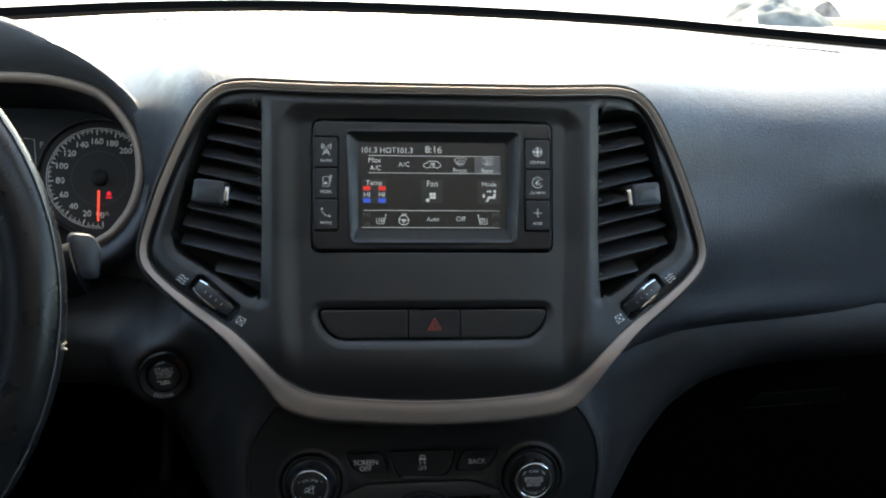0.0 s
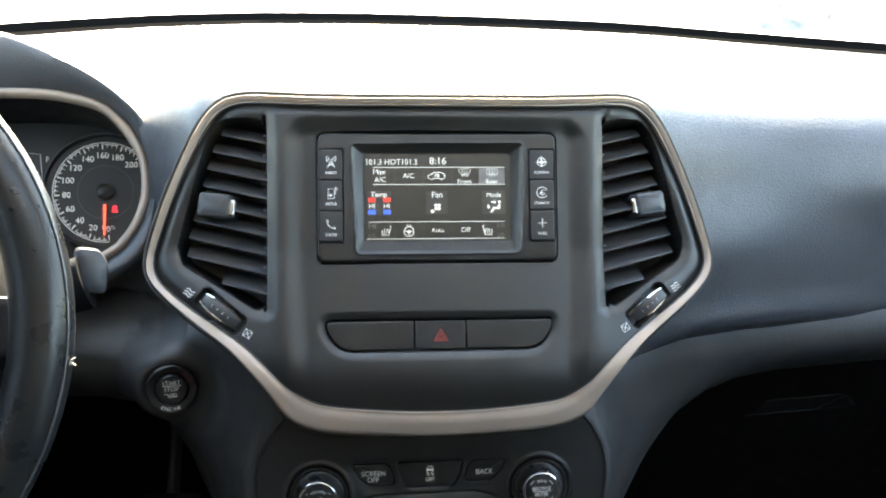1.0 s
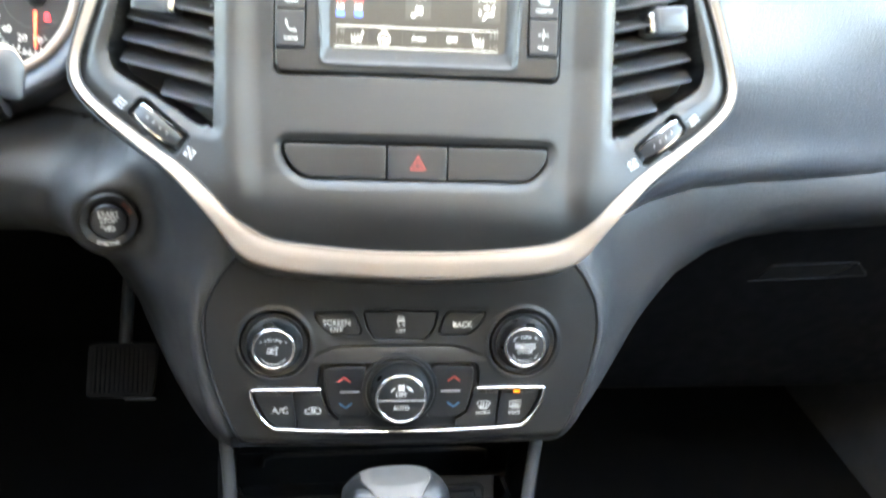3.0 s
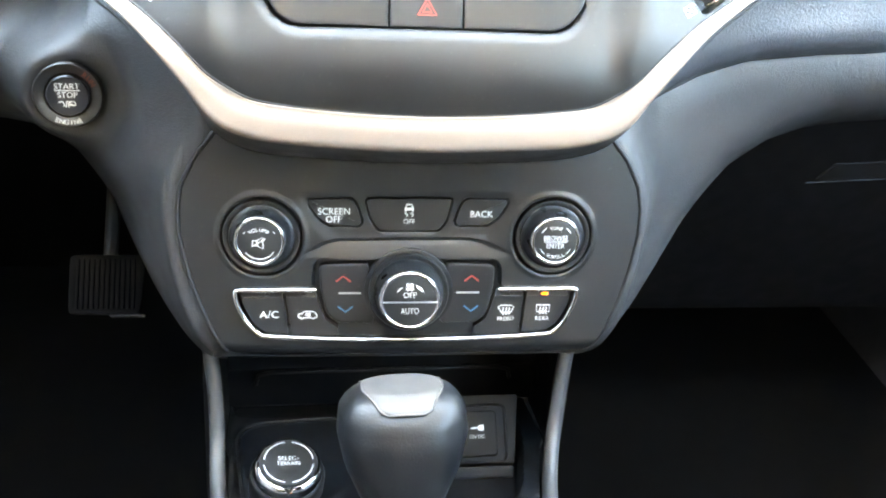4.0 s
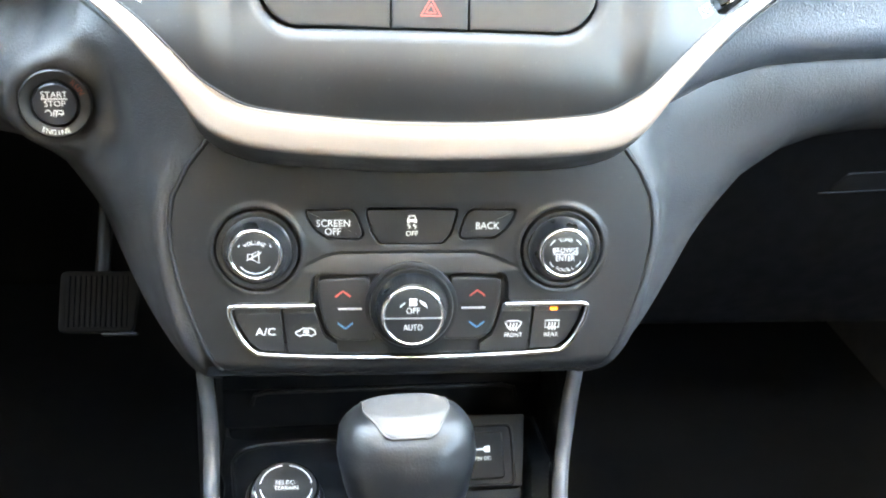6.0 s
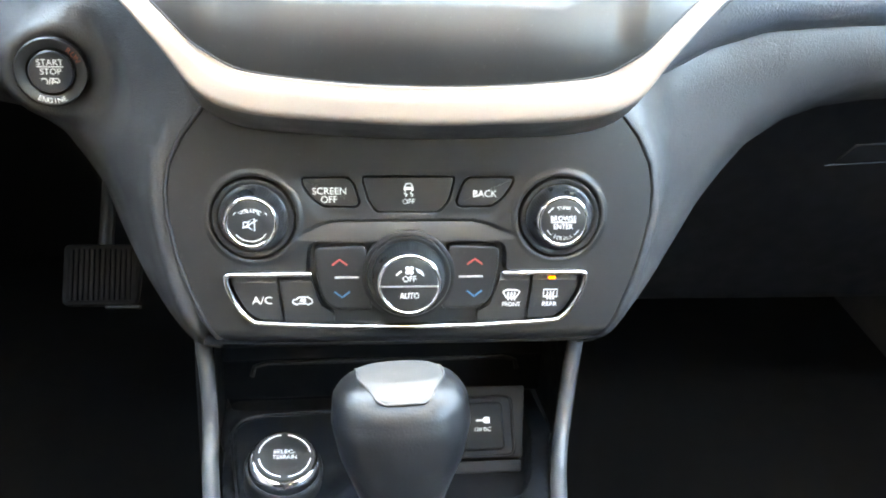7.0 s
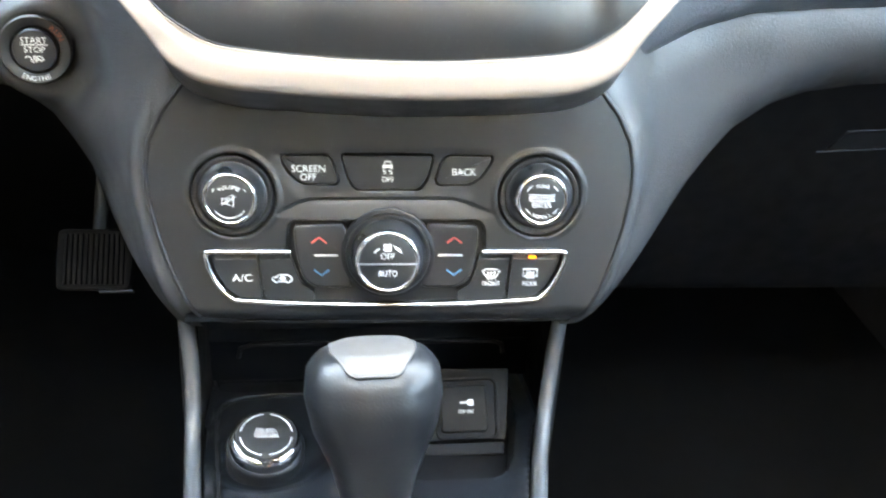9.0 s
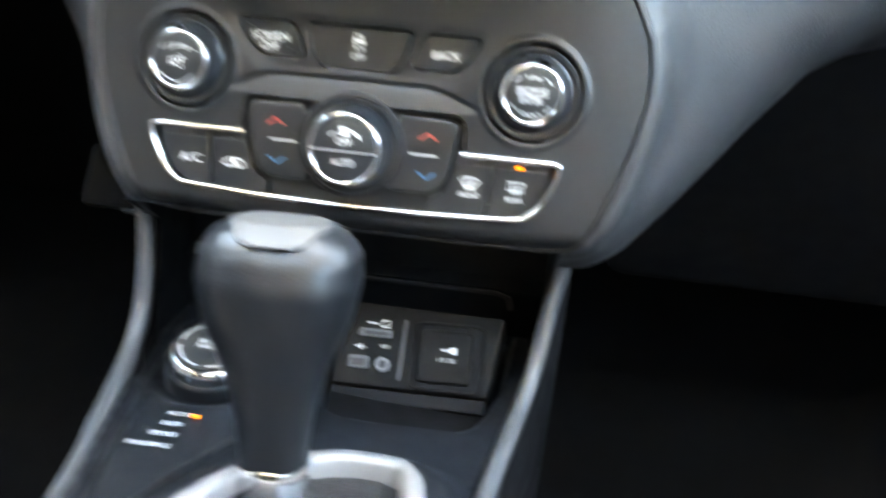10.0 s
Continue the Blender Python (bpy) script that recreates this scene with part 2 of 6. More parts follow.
def lathe(profile, seg=48, centre=(0, 0), flute=0.0, flutes=0, cap=True):
    """A turned shape about the w axis. profile: (radius, w) from the rim to the middle."""
    vs, fs = [], []
    for r, w in profile:
        for i in range(seg):
            a = 2 * math.pi * i / seg
            rr = r + (flute * math.cos(a * flutes) if flutes and r > 0 else 0)
            vs.append((centre[0] + rr * math.cos(a), centre[1] + rr * math.sin(a), w))
    for k in range(len(profile) - 1):
        for i in range(seg):
            j = (i + 1) % seg
            fs.append((k * seg + i, k * seg + j, (k + 1) * seg + j, (k + 1) * seg + i))
    if cap and profile[-1][0] > 1e-6:
        k = (len(profile) - 1) * seg
        fs.append(tuple(range(k, k + seg)))
    return vs, fs


def tube(path, radius, seg=12, closed=False, squash=(1.0, 1.0), ends=True):
    """A round bar along a path of 3D points; radius is a number or one a point."""
    pts = [Vector(p) for p in path]
    m = len(pts)
    vs, fs = [], []
    up = Vector((0, 0, 1))
    for i, p in enumerate(pts):
        a, b = (pts[i - 1], pts[(i + 1) % m]) if closed else (pts[max(i - 1, 0)], pts[min(i + 1, m - 1)])
        d = (b - a).normalized()
        if abs(d.dot(up)) > 0.95:
            up = Vector((0, 1, 0))
        s = d.cross(up).normalized()
        q = s.cross(d).normalized()
        up = q
        r = radius[i] if isinstance(radius, (list, tuple)) else radius
        for k in range(seg):
            ang = 2 * math.pi * k / seg
            vs.append(tuple(p + s * (r * squash[0] * math.cos(ang)) + q * (r * squash[1] * math.sin(ang))))
    n = m if closed else m - 1
    for i in range(n):
        j = (i + 1) % m
        for k in range(seg):
            l = (k + 1) % seg
            fs.append((i * seg + k, i * seg + l, j * seg + l, j * seg + k))
    if not closed and ends:
        fs.append(tuple(reversed(range(seg))))
        fs.append(tuple(range((m - 1) * seg, m * seg)))
    return vs, fs


def strokes(lines, width, w=0.0, thick=0.00025, closed=False):
    """Flat printed strokes along polylines (u, v)."""
    vs, fs = [], []
    for line in lines:
        pts = [Vector(p[:2]) for p in line]
        m = len(pts)
        shut = closed or (pts[0] - pts[-1]).length < 1e-7
        if shut and not closed:
            pts, m = pts[:-1], m - 1
        k0 = len(vs)
        for i in range(m):
            a = pts[i - 1] if (shut or i) else pts[i]
            b = pts[(i + 1) % m] if (shut or i < m - 1) else pts[i]
            d = (b - a)
            d = d.normalized() if d.length > 1e-9 else Vector((1, 0))
            nrm = Vector((-d.y, d.x)) * width / 2
            for q in (pts[i] + nrm, pts[i] - nrm):
                vs.append((q.x, q.y, w + thick))
        for i in range(m if shut else m - 1):
            j = (i + 1) % m
            fs.append((k0 + 2 * i, k0 + 2 * i + 1, k0 + 2 * j + 1, k0 + 2 * j))
    return vs, fs


def patches(polys, w=0.0, thick=0.00025):
    """Flat printed shapes."""
    vs, fs = [], []
    for poly in polys:
        if area2(poly) < 0:
            poly = list(reversed(poly))
        k = len(vs)
        vs += [(p[0], p[1], w + thick) for p in poly]
        fs.append(tuple(range(k, k + len(poly))))
    return vs, fs


def arc(cu, cv, r, a0, a1, n=16, ry=None):
    return [(cu + r * math.cos(radians(a0 + (a1 - a0) * i / n)), cv + (ry or r) * math.sin(radians(a0 + (a1 - a0) * i / n))) for i in range(n + 1)]


def joined(*geos):
    vs, fs = [], []
    for v, f in geos:
        k = len(vs)
        vs += [tuple(p) for p in v]
        fs += [tuple(i + k for i in q) for q in f]
    return vs, fs


def moved(geo, m):
    return [tuple(m @ Vector(p)) for p in geo[0]], geo[1]


def lettering(body, width=None, height=None, at=(0, 0, 0), turn=0.0, thick=0.0002, track=1.0, bold=0.0008):
    """Words in the built-in font as a thin mesh, fitted to a width or to a letter height, centred at a place."""
    cu = bpy.data.curves.new("words", 'FONT')
    cu.body, cu.size, cu.resolution_u = body, 1.0, 3
    cu.space_character, cu.offset = track, bold
    ob = new("words", cu)
    me = bpy.data.meshes.new_from_object(ob)
    vs = [v.co.copy() for v in me.vertices]
    fs = [tuple(p.vertices) for p in me.polygons]
    bpy.data.objects.remove(ob)
    bpy.data.curves.remove(cu)
    bpy.data.meshes.remove(me)
    lo = [min(v[i] for v in vs) for i in (0, 1)]
    hi = [max(v[i] for v in vs) for i in (0, 1)]
    s = width / (hi[0] - lo[0]) if width else height / (hi[1] - lo[1])
    sy = height / (hi[1] - lo[1]) if height else s
    c, q = ((lo[0] + hi[0]) / 2, (lo[1] + hi[1]) / 2), radians(turn)
    out = []
    for v in vs:
        x, y = (v.x - c[0]) * s, (v.y - c[1]) * sy
        out.append((at[0] + x * math.cos(q) - y * math.sin(q), at[1] + x * math.sin(q) + y * math.cos(q), at[2] + thick))
    return out, fs


def arched(body, centre, r, mid, height, w, spread, inward=False):
    """Letters along an arc, one by one. mid: degrees of the middle letter; spread: degrees a letter."""
    geos = []
    for i, ch in enumerate(body):
        k = i - (len(body) - 1) / 2
        a = mid + k * spread if inward else mid - k * spread
        turn = a + 90 if inward else a - 90
        p = (centre[0] + r * math.cos(radians(a)), centre[1] + r * math.sin(radians(a)), w)
        geos.append(lettering(ch, height=height, at=p, turn=turn))
    return joined(*geos)


def distance(poly, U, V):
    """Signed distance from the outline, negative inside, for arrays U, V."""
    P = np.array([(p[0], p[1]) for p in poly])
    best = np.full(U.shape, 1e9)
    inside = np.zeros(U.shape, bool)
    for i in range(len(P)):
        a, b = P[i - 1], P[i]
        d = b - a
        L = max(1e-12, d @ d)
        t = np.clip(((U - a[0]) * d[0] + (V - a[1]) * d[1]) / L, 0, 1)
        best = np.minimum(best, np.hypot(U - a[0] - t * d[0], V - a[1] - t * d[1]))
        cross = ((a[1] > V) != (b[1] > V)) & (U < (b[0] - a[0]) * (V - a[1]) / (b[1] - a[1] + 1e-15) + a[0])
        inside ^= cross
    return np.where(inside, -best, best)


def step(x, lo, hi):
    t = np.clip((x - lo) / (hi - lo), 0, 1)
    return t * t * (3 - 2 * t)


def relief(us, vs, W, keep=None):
    """A surface over a grid (u, v) with heights W; keep: which grid points stay."""
    nu, nv = len(us), len(vs)
    verts = [(float(us[j]), float(vs[i]), float(W[i, j])) for i in range(nv) for j in range(nu)]
    faces = []
    for i in range(nv - 1):
        for j in range(nu - 1):
            if keep is None or (keep[i, j] and keep[i + 1, j] and keep[i, j + 1] and keep[i + 1, j + 1]):
                faces.append((i * nu + j, i * nu + j + 1, (i + 1) * nu + j + 1, (i + 1) * nu + j))
    return verts, faces


def mesh_of(name, geo, mat, sharp=38.0, fix=False):
    me = bpy.data.meshes.new(name)
    me.from_pydata([tuple(v) for v in geo[0]], [], geo[1])
    if fix:
        bm = bmesh.new()
        bm.from_mesh(me)
        bmesh.ops.recalc_face_normals(bm, faces=bm.faces)
        bm.to_mesh(me)
        bm.free()
    used = set()
    for f in geo[1]:
        used.update(f)
    if len(used) < len(geo[0]):
        bm = bmesh.new()
        bm.from_mesh(me)
        bmesh.ops.delete(bm, geom=[v for v in bm.verts if not v.link_faces], context='VERTS')
        bm.to_mesh(me)
        bm.free()
    me.polygons.foreach_set("use_smooth", [True] * len(me.polygons))
    me.set_sharp_from_angle(angle=radians(sharp))
    me.materials.append(mat)
    return me


def thing(name, m, label, category, group="", kind=""):
    """A top-level thing: an Empty that carries its parts."""
    ob = new(name)
    ob.empty_display_size = 0.02
    ob.matrix_world = m
    return tagged(ob, label, category, group, kind)


def part(name, geo, mat, parent, label="", m=None, sharp=38.0, fix=False):
    ob = new(name, mesh_of(name, geo, mat, sharp, fix))
    ob.parent = parent
    if m is not None:
        ob.matrix_local = m
    if label:
        tagged(ob, label)
    return ob


def marks(parent, mat, *geos):
    """Printed marks, each a part of its own."""
    for g in geos:
        part("mark", g, mat, parent)


def solid(name, geo, mat, label, category, m=None, kind="", group="", sharp=38.0, fix=False):
    """A top-level thing of one mesh."""
    ob = new(name, mesh_of(name, geo, mat, sharp, fix))
    if m is not None:
        ob.matrix_world = m
    return tagged(ob, label, category, group, kind)


def box(x0, y0, z0, x1, y1, z1):
    v = [(x, y, z) for z in (z0, z1) for y in (y0, y1) for x in (x0, x1)]
    return v, [(0, 2, 3, 1), (4, 5, 7, 6), (0, 1, 5, 4), (2, 6, 7, 3), (0, 4, 6, 2), (1, 3, 7, 5)]


def tilted(origin, degrees):
    """A frame whose v runs up a face that leans back by degrees, and whose w points out of it to the cabin."""
    s, c = math.sin(radians(degrees)), math.cos(radians(degrees))
    return Matrix(((1, 0, 0, origin[0]), (0, s, -c, origin[1]), (0, c, s, origin[2]), (0, 0, 0, 1)))


STACK = pose(-0.0012, 0.0027, 0.7962, 68.03, -1.11, -2.77)    # upper centre stack
CLIMATE = pose(-0.0017, -0.0290, 0.5336, 74.70, -1.72, -2.52)    # climate panel, leaning back
PLATE = tilted((0, 0, 0.348), 100.2)           # gear plate of the console, v ahead
CLUSTER = pose(-0.2889, 0.2351, 0.7136, 66.02, 0.65, 1.16) @ Matrix.Scale(0.9965, 4)    # instrument dials
CONSOLE_AT = pose(-0.0063, -0.0456, 0.0481, -1.91, 0.65, 1.70) @ Matrix.Scale(0.9375, 4)
SHIFTER_AT = pose(0.0075, 0.0591, -0.0363, 2.41, -0.96, 1.79) @ Matrix.Scale(1.0623, 4)

# ---- the cabin shell ----
def shell_part(name, geo, mat, label, category="cabin"):
    return solid(name, geo, mat, label, category, kind="structure", fix=True)


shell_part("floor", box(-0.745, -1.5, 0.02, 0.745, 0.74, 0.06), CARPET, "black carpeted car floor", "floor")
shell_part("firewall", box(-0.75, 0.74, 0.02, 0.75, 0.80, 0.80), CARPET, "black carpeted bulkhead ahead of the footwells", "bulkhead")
# Unseen ceiling; its opening is added to bring skylight down on the console.
shell_part("ceiling", joined(box(-0.66, -1.5, 1.34, 0.66, -0.66, 1.38), box(-0.66, -0.66, 1.34, -0.38, -0.36, 1.38), box(0.38, -0.66, 1.34, 0.66, -0.36, 1.38), box(-0.66, -0.36, 1.34, 0.66, -0.10, 1.38)),
           LINING, "unseen pale ceiling with an opening added for light from above", "ceiling")
# Unseen side walls; opening sizes set how much light enters from each side.
for side, nm, y0, y1, z0 in ((-1, "wall_driver_side", -0.55, -0.14, 0.95), (1, "wall_passenger_side", -1.10, 0.04, 0.90)):
    s0, s1 = sorted((side * 0.74, side * 0.78))
    shell_part(nm, joined(box(s0, -1.50, 0.02, s1, -0.10, z0), box(s0, -0.10, 0.02, s1, 0.80, 0.80), box(s0, -1.50, z0, s1, y0, 1.29), box(s0, y1, z0, s1, -0.10, 1.29) if y1 < -0.1 else ([], []),
                          box(s0, -1.50, 1.29, s1, -0.10, 1.38), box(min(side * 0.66, side * 0.78), -1.50, 1.36, max(side * 0.66, side * 0.78), -0.10, 1.40)),
               SEATCLOTH, "unseen dark side wall with a window opening sized for side light", "door trim")
# Unseen rear wall, added: tan part bounces light, dark part dims the fascia's reflections.
shell_part("wall_rear", box(-0.78, -1.54, 1.12, 0.78, -1.50, 1.40), TAN, "unseen tan upper rear wall that bounces light forward", "rear trim")
shell_part("wall_rear_lower", box(-0.78, -1.54, 0.02, 0.78, -1.50, 1.12), CARPET, "unseen dark lower rear wall that dims fascia reflections", "rear trim")

FAR = [(-0.78, 0.0), (-0.60, 0.14), (-0.467, 0.290), (-0.381, 0.395), (-0.292, 0.490), (-0.186, 0.561), (-0.09, 0.597), (0.02, 0.613), (0.15, 0.613), (0.25, 0.602), (0.344, 0.577), (0.397, 0.547), (0.452, 0.506), (0.543, 0.445), (0.609, 0.404), (0.78, 0.30)]


def far_edge(x):
    """How far ahead the dashboard meets the windscreen at x."""
    return float(np.interp(x, FAR_X, FAR_Y))


# windscreen: one bowed pane, black frit band along its foot
FAR_X, FAR_Y = zip(*[(p[0], p[1]) for p in smooth_loop(FAR, 8, closed=False)])


def screen_y(x, s):
    return far_edge(x) + 0.10 - 0.78 * s, 0.871 + 0.469 * s


ws_v, ws_f, NX, NS = [], [], 33, 13
for i in range(NS):
    for j in range(NX):
        x = -0.72 + 1.44 * j / (NX - 1)
        y, z = screen_y(x * (1 - 0.12 * i / (NS - 1)), i / (NS - 1))
        ws_v.append((x * (1 - 0.12 * i / (NS - 1)), y, z))
for i in range(NS - 1):
    for j in range(NX - 1):
        ws_f.append((i * NX + j, i * NX + j + 1, (i + 1) * NX + j + 1, (i + 1) * NX + j))
window_1 = solid("window_1", (ws_v, ws_f), GLASS, "clear windscreen above the dashboard", "windscreen", kind="structure")
window_1.visible_shadow = False
fr_v, fr_f, NF = [], [], 181
for j in range(NF):
    x = -0.72 + 1.44 * j / (NF - 1)
    far = far_edge(x)
    # The last point adds an unseen sheet that keeps skylight out of the footwells.
    for y, z in ((far - 0.012, 0.795), (far + 0.003, 0.850), (far + 0.060, 0.862), (far + 0.068, 0.871), (far + 0.070, 0.80), (0.82, 0.795)):
        fr_v.append((x, y, z))
for j in range(NF - 1):
    for k in range(5):
        fr_f.append((j * 6 + k, (j + 1) * 6 + k, (j + 1) * 6 + k + 1, j * 6 + k + 1))
solid("windscreen_frit", (fr_v, fr_f), FRIT, "black band along the windscreen foot, with an unseen light-blocking sheet ahead", "windscreen edge", kind="structure")
for side, nm in ((-1, "pillar_driver"), (1, "pillar_passenger")):
    shell_part(nm, tube([(side * 0.84, 0.20, 0.80), (side * 0.79, 0.06, 1.0), (side * 0.70, -0.08, 1.36)], 0.045, 10), SEATCLOTH, "dark windscreen pillar", "pillar")

# ---- outside ----
solid("ground", ([(-400, -400, -0.5), (400, -400, -0.5), (400, 400, -0.5), (-400, 400, -0.5)], [(0, 1, 2, 3)]), GROUND, "pale sunlit gravel ground", "ground", kind="structure")


# ---- dashboard ----
dashboard = thing("dashboard", Matrix.Identity(4), "black grained soft-touch dashboard", "dashboard")


def lerp_table(x, table):
    return float(np.interp(x, [t[0] for t in table], [t[1] for t in table]))


# crease under the pad: (|x|, y, z)
CREASE_Y = [(0.0, 0.02), (0.15, 0.034), (0.20, 0.046), (0.30, 0.070), (0.45, 0.105), (0.75, 0.12)]
CREASE_Z_R = [(0.0, 0.590), (0.15, 0.612), (0.166, 0.624), (0.192, 0.636), (0.231, 0.645), (0.29, 0.646), (0.354, 0.643), (0.407, 0.640), (0.75, 0.639)]
CREASE_Z = [(0.0, 0.590), (0.15, 0.606), (0.18, 0.622), (0.21, 0.634), (0.25, 0.644), (0.32, 0.651), (0.42, 0.657), (0.75, 0.660)]


def pad_section(x):
    """The pad's profile at x, from the windscreen down to the crease: (y, z)."""
    a = abs(x)
    away = float(step(-x, 0.135, 0.195))
    cy, cz = lerp_table(a, CREASE_Y) + 0.10 * away, lerp_table(a, CREASE_Z_R if x > 0 else CREASE_Z)
    far = far_edge(x)
    brow = 0.07 * float(step(-x, 0.178, 0.25)) + 0.055 + 0.075 * float(step(a, 0.12, 0.46))
    mid_pts = [(far, 0.853), (far - 0.02, 0.860), (far - 0.02 + (brow + 0.12 - far) * 0.33, 0.866), (far - 0.02 + (brow + 0.12 - far) * 0.67, 0.871), (brow + 0.10, 0.874), (brow + 0.045, 0.870), (brow + 0.010, 0.855),
               (brow - 0.012, 0.825), (brow - 0.022, 0.785), ((brow + cy) / 2 - 0.018, 0.735), (cy - 0.004, 0.690)]
    low = lerp_table(a, CREASE_Y) + 0.026
    b = low + 0.5 * (0.112 - low + math.hypot(0.112 - low, 0.03)) + 0.06 * float(step(-x, 0.178, 0.25))
    side_pts = [(far, 0.856), (far - 0.02, 0.860), (far - 0.02 + (b + 0.105 - far) * 0.33, 0.860), (far - 0.02 + (b + 0.105 - far) * 0.67, 0.860), (b + 0.085, 0.857), (b + 0.045, 0.850), (b + 0.010, 0.835),
                (b - 0.013 + 0.01 * away, 0.811), (b - 0.028 + 0.026 * away, 0.778), (cy + 0.006, 0.736), (cy, 0.690)]
    g = float(step(a, 0.11, 0.36))
    pts = [(p[0] * (1 - g) + q[0] * g, p[1] * (1 - g) + q[1] * g) for p, q in zip(mid_pts, side_pts)]
    top = float(step(-x, 0.165, 0.27))
    sink = (0.0, 0.0, 0.008, 0.016, 0.022, 0.028, 0.026, 0.014, 0.004, 0.0, 0.0)
    pts = [(p[0], p[1] - d * top) for p, d in zip(pts, sink)]
    pts += [(cy - 0.006, cz + 0.020), (cy + 0.002, cz + 0.006), (cy + 0.014, cz + 0.001), (cy + 0.05, cz)]
    return smooth_loop(pts, 10, closed=False)


HOOD_HALF = [(0.0, 0.143), (0.030, 0.1395), (0.070, 0.1222), (0.0935, 0.1094), (0.1175, 0.0911), (0.1400, 0.0691), (0.1485, 0.0468), (0.1525, 0.0300), (0.1535, 0.0), (0.1470, -0.036), (0.1270, -0.063), (0.070, -0.090), (0.0, -0.098)]
RING_HALF = [(0.0, 0.0895), (0.025, 0.0897), (0.052, 0.0895), (0.074, 0.0870), (0.0994, 0.0800), (0.115, 0.0685), (0.127, 0.0530), (0.1368, 0.0335), (0.1392, 0.0058), (0.133, -0.0189), (0.1226, -0.0357), (0.1103, -0.0470), (0.060, -0.0750), (0.0, -0.0840)]
ring_mid = -0.092
RING = smooth_loop([(u + ring_mid, v) for u, v in mirrored(RING_HALF)], 6)
hood_hole = [(p[0], p[1]) for p in inset(smooth_loop([(u + ring_mid, v) for u, v in mirrored(HOOD_HALF)], 4), 0.009)]
cl_inv = CLUSTER.inverted()

xs = np.concatenate([np.arange(-0.76, -0.5, 0.01), np.arange(-0.5, -0.18, 0.0015), np.arange(-0.18, 0.5, 0.004), np.arange(0.5, 0.761, 0.01)])
pv, cols = [], len(pad_section(0.0))
for x in xs:
    for p in pad_section(float(x)):
        pv.append((float(x), p[0], p[1]))
arr = np.array(pv)
Rm = np.array(cl_inv)
loc = arr @ Rm[:3, :3].T + Rm[:3, 3]
in_cl = (distance(hood_hole, loc[:, 0], loc[:, 1]) < 0) & (arr[:, 1] < 0.30) & (arr[:, 0] < -0.19) & (loc[:, 1] > -0.045)
STACK_HOLE = mirrored([(0.0, 0.0655), (0.138, 0.0700), (0.1560, 0.0680), (0.1690, 0.0560), (0.1895, 0.0190), (0.2075, -0.0250), (0.2125, -0.0442), (0.2090, -0.0560), (0.1880, -0.0765), (0.1480, -0.1060), (0.1180, -0.1400), (0.1000, -0.1560), (0.0, -0.1640)])
Sm = np.array(STACK.inverted())
sl = arr @ Sm[:3, :3].T + Sm[:3, 3]
in_st = (distance(STACK_HOLE, sl[:, 0], sl[:, 1]) < 0) & (arr[:, 1] < 0.2) & (sl[:, 2] > -0.08)
cut = in_cl | in_st
pf = []
for i in range(len(xs) - 1):
    for k in range(cols - 1):
        q = (i * cols + k, i * cols + k + 1, (i + 1) * cols + k + 1, (i + 1) * cols + k)
        if not any(cut[t] for t in q):
            pf.append(q)
part("top_pad", (pv, pf), PAD, dashboard, "black grained padded top of the dashboard")

# lower dash: legs beside the climate panel and an arch over each footwell
ARCH_R = [(0.80, 0.594), (0.463, 0.594), (0.36, 0.592), (0.314, 0.587), (0.278, 0.576), (0.248, 0.558), (0.215, 0.516), (0.181, 0.467), (0.153, 0.430), (0.150, 0.36), (0.0, 0.36), (0.0, 0.69), (0.80, 0.69)]
ARCH_L = [(-0.80, 0.560), (-0.40, 0.566), (-0.29, 0.575), (-0.252, 0.572), (-0.222, 0.555), (-0.193, 0.522), (-0.176, 0.478), (-0.156, 0.440), (-0.140, 0.42), (-0.140, 0.36), (0.0, 0.36), (0.0, 0.69), (-0.80, 0.69)]
gx = np.concatenate([np.arange(-0.76, -0.32, 0.006), np.arange(-0.32, 0.32, 0.002), np.arange(0.32, 0.761, 0.006)])
gz = np.arange(0.36, 0.685, 0.002)
GX, GZ = np.meshgrid(gx, gz)
A = np.abs(GX)
Y = -0.018 + 0.27 * (GZ - 0.53) * (1 - step(A, 0.14, 0.26)) + np.where(GX < 0, 0.112, 0.085) * (1 - np.exp(-(np.maximum(0, A - 0.125) / 0.07) ** 1.5)) + 0.10 * np.maximum(0, A - 0.25)
Y = Y + 9.0 * np.maximum(0, 0.512 - GZ) ** 2 + 0.04 * np.maximum(0, GZ - 0.58) * (1 - step(A, 0.22, 0.40))
dR, dL = distance(ARCH_R, GX, GZ), distance(ARCH_L, GX, GZ)
D = np.where(GX > 0, dR, dL)
edge = np.clip((D + 0.050) / 0.064, 0, 1.5)
Y = Y + 0.050 * edge ** 2.4
czg = np.maximum(np.where(GX > 0, np.interp(A, *zip(*CREASE_Z_R)), np.interp(A, *zip(*CREASE_Z))), np.where(GX < 0, np.interp(A, [0.0, 0.200, 0.260], [0.668, 0.668, 0.60]), np.interp(A, [0.0, 0.140, 0.175], [0.665, 0.665, 0.60])))
topd = np.clip((GZ - (czg - 0.022)) / 0.022, 0, 3)
Y = Y + 0.0035 * topd ** 2 * np.where(GX < 0, step(A, 0.150, 0.270), step(A, 0.135, 0.190))
Y = Y + 0.05 * np.clip(topd / 1.9, 0, 1) ** 1.5 * step(-GX, 0.165, 0.215)
